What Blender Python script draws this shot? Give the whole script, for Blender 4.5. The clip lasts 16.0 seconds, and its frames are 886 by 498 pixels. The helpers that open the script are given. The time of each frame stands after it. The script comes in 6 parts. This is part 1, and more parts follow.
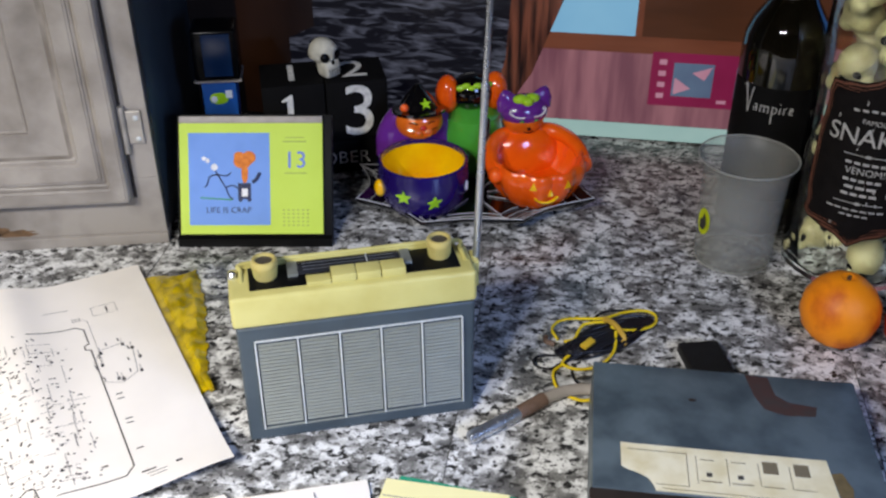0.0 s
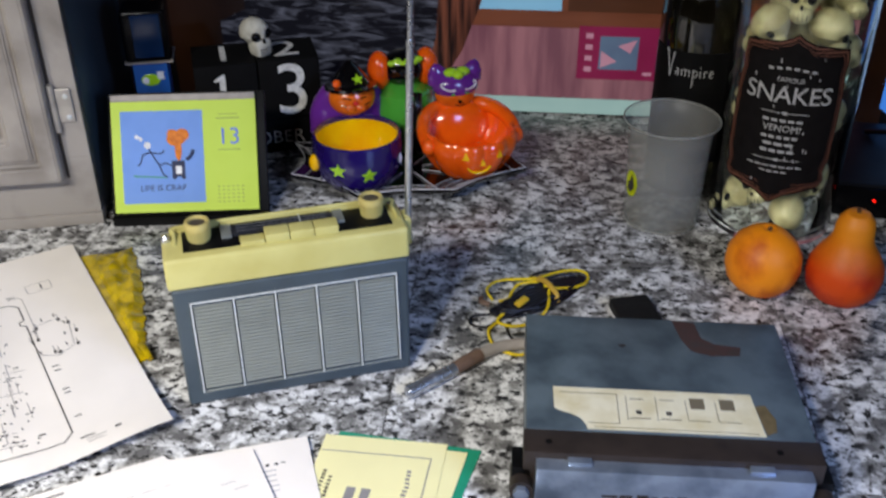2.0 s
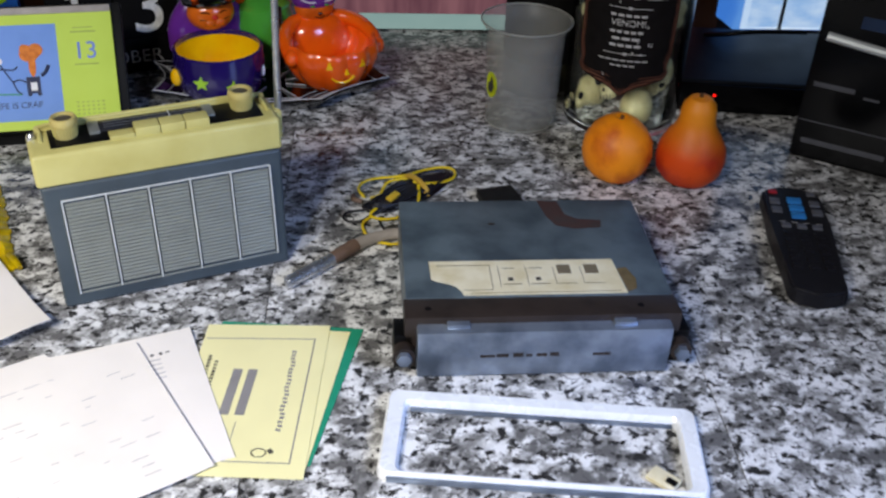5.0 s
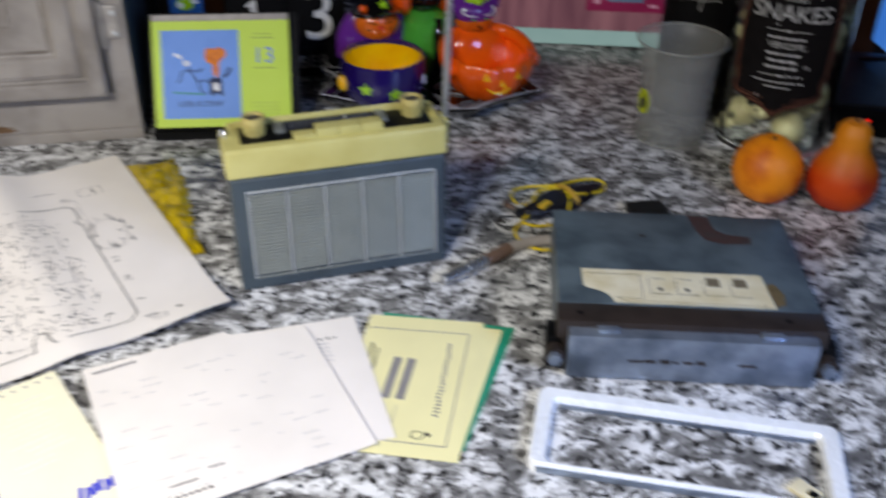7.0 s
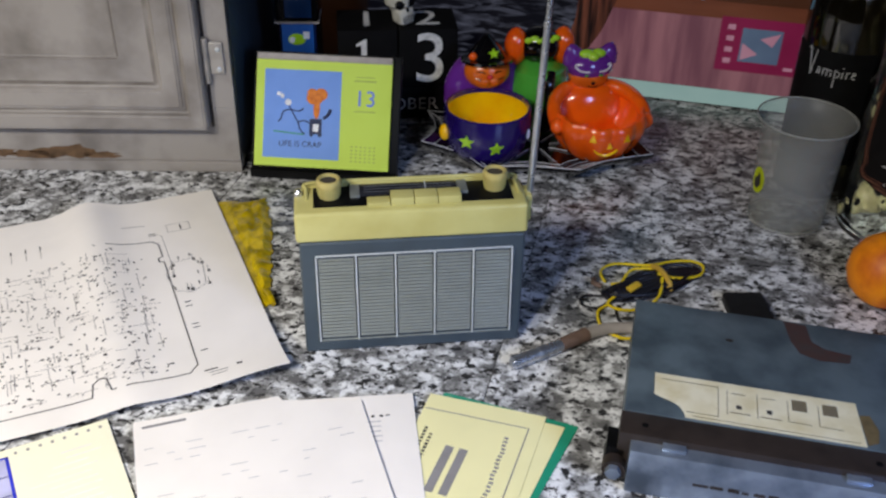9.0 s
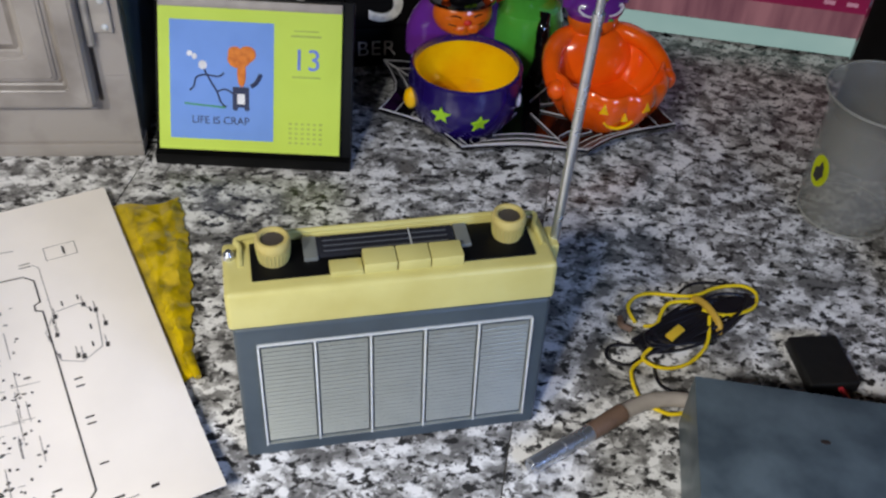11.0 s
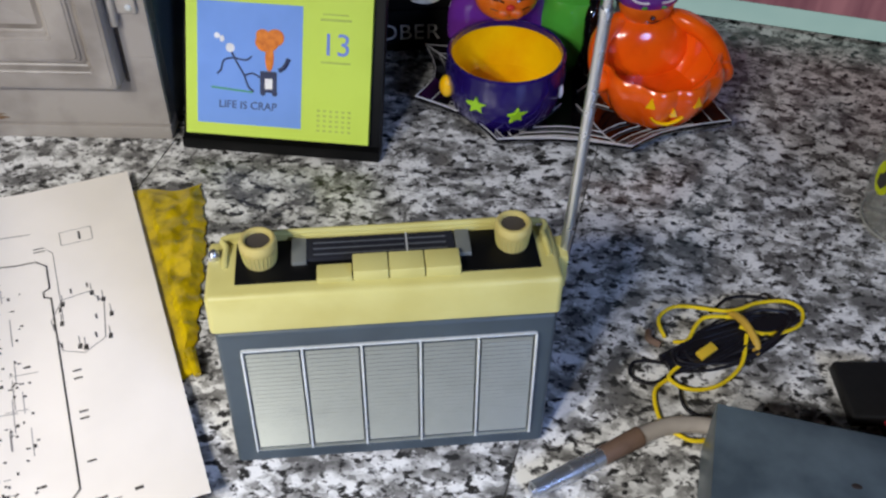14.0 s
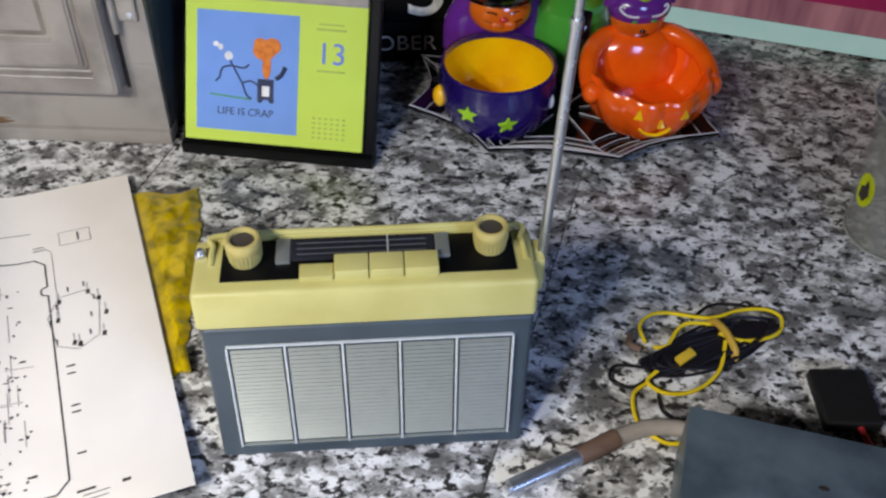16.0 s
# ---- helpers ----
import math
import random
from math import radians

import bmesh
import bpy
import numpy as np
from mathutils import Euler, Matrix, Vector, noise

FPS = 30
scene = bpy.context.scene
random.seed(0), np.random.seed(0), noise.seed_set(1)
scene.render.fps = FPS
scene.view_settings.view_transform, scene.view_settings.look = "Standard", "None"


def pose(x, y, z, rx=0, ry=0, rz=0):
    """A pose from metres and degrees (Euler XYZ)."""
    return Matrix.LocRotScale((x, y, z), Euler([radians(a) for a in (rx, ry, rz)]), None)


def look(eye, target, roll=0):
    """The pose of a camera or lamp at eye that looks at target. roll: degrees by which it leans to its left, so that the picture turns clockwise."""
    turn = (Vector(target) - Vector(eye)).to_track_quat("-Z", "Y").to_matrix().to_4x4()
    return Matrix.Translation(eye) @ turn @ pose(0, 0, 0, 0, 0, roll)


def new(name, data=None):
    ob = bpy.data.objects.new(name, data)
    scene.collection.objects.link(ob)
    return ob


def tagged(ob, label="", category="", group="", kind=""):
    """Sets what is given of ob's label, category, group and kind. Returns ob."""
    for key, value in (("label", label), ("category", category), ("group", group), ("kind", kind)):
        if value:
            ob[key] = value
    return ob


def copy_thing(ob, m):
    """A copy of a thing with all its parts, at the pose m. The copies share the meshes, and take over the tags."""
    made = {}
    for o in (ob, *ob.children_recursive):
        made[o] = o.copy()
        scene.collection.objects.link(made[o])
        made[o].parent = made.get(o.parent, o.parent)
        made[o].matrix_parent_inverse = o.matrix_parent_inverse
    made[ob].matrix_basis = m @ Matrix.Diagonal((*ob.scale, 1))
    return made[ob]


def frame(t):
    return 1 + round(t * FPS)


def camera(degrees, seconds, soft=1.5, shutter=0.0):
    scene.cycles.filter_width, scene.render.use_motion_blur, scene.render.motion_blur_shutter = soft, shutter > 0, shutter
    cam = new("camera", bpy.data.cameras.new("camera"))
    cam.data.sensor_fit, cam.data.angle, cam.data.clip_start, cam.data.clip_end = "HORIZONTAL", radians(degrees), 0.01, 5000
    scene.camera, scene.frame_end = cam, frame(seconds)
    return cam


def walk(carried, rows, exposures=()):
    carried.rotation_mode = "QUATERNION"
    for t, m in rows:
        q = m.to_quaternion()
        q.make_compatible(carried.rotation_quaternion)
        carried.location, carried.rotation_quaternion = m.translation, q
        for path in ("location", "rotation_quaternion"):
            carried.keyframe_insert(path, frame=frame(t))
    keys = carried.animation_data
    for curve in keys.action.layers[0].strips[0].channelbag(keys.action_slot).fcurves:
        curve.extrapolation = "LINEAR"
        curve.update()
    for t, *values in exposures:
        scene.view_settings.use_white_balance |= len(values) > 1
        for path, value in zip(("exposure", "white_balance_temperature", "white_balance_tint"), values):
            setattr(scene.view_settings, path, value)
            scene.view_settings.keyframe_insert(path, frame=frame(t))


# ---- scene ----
cam = camera(48.2, 16.0, soft=2.4, shutter=0.65)
PATH = [
    (0, (0.027, -0.546, 0.505), (0.349, 1.108, -0.572), -0.0),
    (0.5, (0.022, -0.564, 0.495), (0.379, 1.1, -0.555), -0.4),
    (1, (0.024, -0.574, 0.49), (0.428, 1.087, -0.548), 0.0),
    (1.5, (0.023, -0.579, 0.49), (0.435, 1.088, -0.536), 0.1),
    (2, (0.031, -0.579, 0.481), (0.458, 1.061, -0.581), 0.0),
    (2.5, (0.031, -0.58, 0.464), (0.519, 1.033, -0.614), 0.7),
    (3, (0.039, -0.582, 0.447), (0.577, 1.002, -0.649), 1.2),
    (3.5, (0.055, -0.58, 0.434), (0.632, 0.978, -0.679), 1.6),
    (3.7, (0.054, -0.576, 0.437), (0.624, 0.973, -0.693), 1.6),
    (5.8, (-0.013, -0.647, 0.454), (0.719, 0.842, -0.662), 2.6),
    (6, (-0.005, -0.644, 0.457), (0.721, 0.842, -0.668), 2.7),
    (6.5, (0.0, -0.649, 0.454), (0.664, 0.862, -0.676), 2.0),
    (7, (-0.031, -0.648, 0.463), (0.427, 0.953, -0.645), 0.9),
    (7.5, (-0.04, -0.652, 0.474), (0.322, 1.003, -0.59), 0.9),
    (8, (-0.04, -0.641, 0.478), (0.336, 1.007, -0.591), 1.5),
    (8.5, (-0.009, -0.619, 0.493), (0.277, 1.035, -0.594), 1.1),
    (9, (0.029, -0.597, 0.493), (0.214, 1.056, -0.618), 1.1),
    (9.2, (0.038, -0.577, 0.492), (0.196, 1.061, -0.643), 0.7),
    (11.3, (0.016, -0.333, 0.463), (0.353, 1.094, -0.897), 4.3),
    (11.5, (0.028, -0.334, 0.461), (0.306, 1.099, -0.907), 4.1),
    (12, (0.062, -0.332, 0.464), (0.232, 1.106, -0.916), 3.0),
    (12.5, (0.071, -0.329, 0.461), (0.218, 1.132, -0.897), 2.2),
    (13, (0.072, -0.316, 0.46), (0.235, 1.137, -0.905), 2.2),
    (13.5, (0.065, -0.307, 0.459), (0.238, 1.131, -0.919), 2.3),
    (14, (0.071, -0.312, 0.458), (0.205, 1.12, -0.932), 1.1),
    (14.5, (0.081, -0.322, 0.461), (0.208, 1.119, -0.92), 1.2),
    (15, (0.079, -0.329, 0.459), (0.192, 1.111, -0.924), 1.3),
    (15.5, (0.083, -0.331, 0.464), (0.168, 1.122, -0.908), 0.5),
    (16, (0.087, -0.328, 0.464), (0.194, 1.126, -0.906), 1.1),
]
walk(cam, [(t, look(eye, target, roll)) for t, eye, target, roll in PATH], [(0.0, 0.20), (1.5, 0.09), (3.7, 0.01), (6.0, -0.20), (9.2, -0.25), (11.5, 0.03), (16.0, 0.08)])

# ---- light: two warm ceiling bulbs over the near end, daylight from a window at the far side ----
def area_lamp(name, eye, target, size, watts, colour, spread):
    data = bpy.data.lights.new(name, "AREA")
    data.shape, data.size, data.energy, data.color = "DISK", size, watts, colour
    data.spread = radians(spread)
    ob = new(name, data)
    ob.matrix_world = look(eye, target)
    return ob


area_lamp("ceiling_bulb", (-0.64, -0.62, 0.86), (-0.66, -0.64, 0), 0.11, 14.6, (1.0, 0.975, 0.94), 146)
area_lamp("ceiling_bulb", (-0.42, -0.80, 0.90), (-0.44, -0.76, 0), 0.11, 10.8, (1.0, 0.975, 0.94), 146)
area_lamp("window_daylight", (0.60, -0.86, 0.50), (0.14, -0.20, 0), 0.34, 1.2, (0.36, 0.52, 1.0), 66)
world = bpy.data.worlds.new("world")
scene.world = world
world.use_nodes = True
world.node_tree.nodes["Background"].inputs[0].default_value = (0.55, 0.6, 0.7, 1)
world.node_tree.nodes["Background"].inputs[1].default_value = 0.012


# ---- materials ----
def lin(h):
    """Linear colour from an sRGB hex number."""
    out = []
    for s in (16, 8, 0):
        c = ((h >> s) & 255) / 255
        out.append(c / 12.92 if c < 0.04045 else ((c + 0.055) / 1.055) ** 2.4)
    return (*out, 1)


def mat(name, colour, rough=0.5, metal=0.0, vary=0.12, scale=60, bump=0.05, coat=0.0, trans=0.0, emit=0.0, bump_scale=None, dark=None, ior=1.45, edge=(0.42, 0.75)):
    """A surface with mottling at two scales and a fine relief. dark: a second colour for stains."""
    m = bpy.data.materials.new(name)
    m.use_nodes = True
    nt = m.node_tree
    b = nt.nodes["Principled BSDF"]
    c = lin(colour) if isinstance(colour, int) else (*colour, 1)
    b.inputs["Roughness"].default_value = rough
    b.inputs["Metallic"].default_value = metal
    b.inputs["Coat Weight"].default_value = coat
    b.inputs["Coat Roughness"].default_value = 0.06
    b.inputs["Transmission Weight"].default_value = trans
    b.inputs["IOR"].default_value = ior
    co = nt.nodes.new("ShaderNodeTexCoord")
    n1 = nt.nodes.new("ShaderNodeTexNoise")
    n1.inputs["Scale"].default_value = scale
    n1.inputs["Detail"].default_value = 6
    nt.links.new(co.outputs["Object"], n1.inputs["Vector"])
    mix = nt.nodes.new("ShaderNodeMix")
    mix.data_type = "RGBA"
    d = (lin(dark) if dark is not None else (c[0] * (1 - vary * 2), c[1] * (1 - vary * 2), c[2] * (1 - vary * 2), 1))
    mix.inputs[6].default_value = c
    mix.inputs[7].default_value = d
    ramp = nt.nodes.new("ShaderNodeMapRange")
    ramp.inputs[1].default_value, ramp.inputs[2].default_value = edge
    nt.links.new(n1.outputs[0], ramp.inputs[0])
    nt.links.new(ramp.outputs[0], mix.inputs[0])
    nt.links.new(mix.outputs[2], b.inputs["Base Color"])
    if bump:
        n2 = nt.nodes.new("ShaderNodeTexNoise")
        n2.inputs["Scale"].default_value = bump_scale or scale * 8
        n2.inputs["Detail"].default_value = 4
        nt.links.new(co.outputs["Object"], n2.inputs["Vector"])
        bu = nt.nodes.new("ShaderNodeBump")
        bu.inputs["Strength"].default_value = bump
        bu.inputs["Distance"].default_value = 0.001
        nt.links.new(n2.outputs[0], bu.inputs["Height"])
        nt.links.new(bu.outputs[0], b.inputs["Normal"])
        rr = nt.nodes.new("ShaderNodeMapRange")
        rr.inputs[3].default_value, rr.inputs[4].default_value = max(0.02, rough - 0.08), min(1, rough + 0.12)
        nt.links.new(n1.outputs[0], rr.inputs[0])
        nt.links.new(rr.outputs[0], b.inputs["Roughness"])
    if emit:
        b.inputs["Emission Color"].default_value = c
        b.inputs["Emission Strength"].default_value = emit
    return m


def granite():
    """Polished granite: white and grey crystals with black mica, drawn out one way, each tile cut from another place."""
    m = bpy.data.materials.new("granite")
    m.use_nodes = True
    nt = m.node_tree
    b = nt.nodes["Principled BSDF"]
    geo = nt.nodes.new("ShaderNodeNewGeometry")
    info = nt.nodes.new("ShaderNodeObjectInfo")
    mul = nt.nodes.new("ShaderNodeMath")
    mul.operation = "MULTIPLY"
    mul.inputs[1].default_value = 37.0
    nt.links.new(info.outputs["Random"], mul.inputs[0])
    add = nt.nodes.new("ShaderNodeVectorMath")
    nt.links.new(geo.outputs["Position"], add.inputs[0])
    nt.links.new(mul.outputs[0], add.inputs[1])
    mp = nt.nodes.new("ShaderNodeMapping")
    mp.inputs["Rotation"].default_value = (0, 0, radians(28))
    mp.inputs["Scale"].default_value = (0.86, 1.05, 1.0)
    nt.links.new(add.outputs[0], mp.inputs["Vector"])

    def noise_tex(scale, detail, distortion, rough=0.55):
        n = nt.nodes.new("ShaderNodeTexNoise")
        n.inputs["Scale"].default_value, n.inputs["Detail"].default_value = scale, detail
        n.inputs["Distortion"].default_value, n.inputs["Roughness"].default_value = distortion, rough
        nt.links.new(mp.outputs[0], n.inputs["Vector"])
        return n

    def ramp(src, stops):
        r = nt.nodes.new("ShaderNodeValToRGB")
        r.color_ramp.interpolation = "LINEAR"
        while len(r.color_ramp.elements) < len(stops):
            r.color_ramp.elements.new(0.5)
        for e, (p, c) in zip(r.color_ramp.elements, stops):
            e.position, e.color = p, (*c, 1)
        nt.links.new(src, r.inputs[0])
        return r

    base = noise_tex(56, 5, 0.15, 0.56)
    cells = nt.nodes.new("ShaderNodeTexVoronoi")
    cells.inputs["Scale"].default_value = 150
    wobble = nt.nodes.new("ShaderNodeVectorMath")
    wobble.operation = "MULTIPLY_ADD"
    wobble.inputs[1].default_value = (0.016, 0.016, 0.016)
    nt.links.new(noise_tex(120, 2, 0.0).outputs["Color"], wobble.inputs[0])
    nt.links.new(mp.outputs[0], wobble.inputs[2])
    nt.links.new(wobble.outputs[0], cells.inputs["Vector"])
    tone = nt.nodes.new("ShaderNodeSeparateColor")
    nt.links.new(cells.outputs["Color"], tone.inputs[0])
    both = nt.nodes.new("ShaderNodeMix")
    both.inputs[0].default_value = 0.16
    nt.links.new(base.outputs[0], both.inputs[2])
    nt.links.new(tone.outputs[0], both.inputs[3])
    crystals = ramp(both.outputs[0], [(0.39, (0.13, 0.126, 0.122)), (0.46, (0.26, 0.255, 0.245)), (0.52, (0.50, 0.495, 0.485)), (0.60, (0.78, 0.775, 0.765))])
    big = noise_tex(150, 3, 0.1, 0.55)
    dark = ramp(big.outputs[0], [(0.385, (0.0, 0.0, 0.0)), (0.425, (0.45, 0.45, 0.45)), (0.455, (1, 1, 1))])
    fine = noise_tex(290, 3, 0.1, 0.55)
    specks = ramp(fine.outputs[0], [(0.35, (0.1, 0.1, 0.1)), (0.41, (1, 1, 1))])
    m1 = nt.nodes.new("ShaderNodeMix")
    m1.data_type = "RGBA"
    m1.inputs[6].default_value = (0.028, 0.027, 0.026, 1)
    nt.links.new(dark.outputs[0], m1.inputs[0])
    nt.links.new(crystals.outputs[0], m1.inputs[7])
    m2 = nt.nodes.new("ShaderNodeMix")
    m2.data_type = "RGBA"
    m2.inputs[6].default_value = (0.05, 0.048, 0.048, 1)
    nt.links.new(specks.outputs[0], m2.inputs[0])
    nt.links.new(m1.outputs[2], m2.inputs[7])
    nt.links.new(m2.outputs[2], b.inputs["Base Color"])
    b.inputs["Roughness"].default_value = 0.27
    b.inputs["Specular IOR Level"].default_value = 0.35
    return m


def pear_skin():
    """Pear skin: red below, amber at the neck, mottled."""
    m = mat("pear_skin", 0xD84A08, 0.5, vary=0.2, scale=34, bump=0.1, dark=0xA8240A, edge=(0.40, 0.66))
    nt = m.node_tree
    b = nt.nodes["Principled BSDF"]
    base = b.inputs["Base Color"].links[0].from_socket
    co = nt.nodes.new("ShaderNodeTexCoord")
    xyz = nt.nodes.new("ShaderNodeSeparateXYZ")
    nt.links.new(co.outputs["Object"], xyz.inputs[0])
    up = nt.nodes.new("ShaderNodeMapRange")
    up.inputs[1].default_value, up.inputs[2].default_value = 0.034, 0.066
    nt.links.new(xyz.outputs[2], up.inputs[0])
    mix = nt.nodes.new("ShaderNodeMix")
    mix.data_type = "RGBA"
    nt.links.new(up.outputs[0], mix.inputs[0])
    nt.links.new(base, mix.inputs[6])
    mix.inputs[7].default_value = lin(0xE88A10)
    nt.links.new(mix.outputs[2], b.inputs["Base Color"])
    return m


def streaked(name):
    """The dark cloth with pale streaks in the picture on the television."""
    m = bpy.data.materials.new(name)
    m.use_nodes = True
    nt = m.node_tree
    b = nt.nodes["Principled BSDF"]
    co = nt.nodes.new("ShaderNodeTexCoord")
    mp = nt.nodes.new("ShaderNodeMapping")
    mp.inputs["Scale"].default_value = (0.35, 1, 1.5)
    mp.inputs["Rotation"].default_value = (0, radians(8), 0)
    nt.links.new(co.outputs["Object"], mp.inputs[0])
    n = nt.nodes.new("ShaderNodeTexNoise")
    n.inputs["Scale"].default_value, n.inputs["Detail"].default_value, n.inputs["Distortion"].default_value = 75, 3, 1.2
    nt.links.new(mp.outputs[0], n.inputs["Vector"])
    r = nt.nodes.new("ShaderNodeValToRGB")
    r.color_ramp.elements[0].position, r.color_ramp.elements[0].color = 0.46, (0.002, 0.002, 0.005, 1)
    r.color_ramp.elements[1].position, r.color_ramp.elements[1].color = 0.82, (0.15, 0.16, 0.22, 1)
    nt.links.new(n.outputs[0], r.inputs[0])
    b.inputs["Base Color"].default_value = (0.01, 0.01, 0.012, 1)
    b.inputs["Roughness"].default_value = 0.3
    nt.links.new(r.outputs[0], b.inputs["Emission Color"])
    b.inputs["Emission Strength"].default_value = 0.62
    return m


def lit_picture(name, colour, other, scale=9.0, stretch=(1, 1, 1), glow=0.75):
    """A patch of the picture on the television: it glows, and shifts between two tones."""
    m = bpy.data.materials.new(name)
    m.use_nodes = True
    nt = m.node_tree
    b = nt.nodes["Principled BSDF"]
    co = nt.nodes.new("ShaderNodeTexCoord")
    mp = nt.nodes.new("ShaderNodeMapping")
    mp.inputs["Scale"].default_value = stretch
    n = nt.nodes.new("ShaderNodeTexNoise")
    n.inputs["Scale"].default_value, n.inputs["Detail"].default_value = scale, 4
    nt.links.new(co.outputs["Object"], mp.inputs[0])
    nt.links.new(mp.outputs[0], n.inputs["Vector"])
    r = nt.nodes.new("ShaderNodeValToRGB")
    r.color_ramp.elements[0].position, r.color_ramp.elements[0].color = 0.38, lin(colour)
    r.color_ramp.elements[1].position, r.color_ramp.elements[1].color = 0.64, lin(other)
    nt.links.new(n.outputs[0], r.inputs[0])
    b.inputs["Base Color"].default_value = (0.01, 0.01, 0.012, 1)
    b.inputs["Roughness"].default_value = 0.3
    nt.links.new(r.outputs[0], b.inputs["Emission Color"])
    b.inputs["Emission Strength"].default_value = glow
    return m


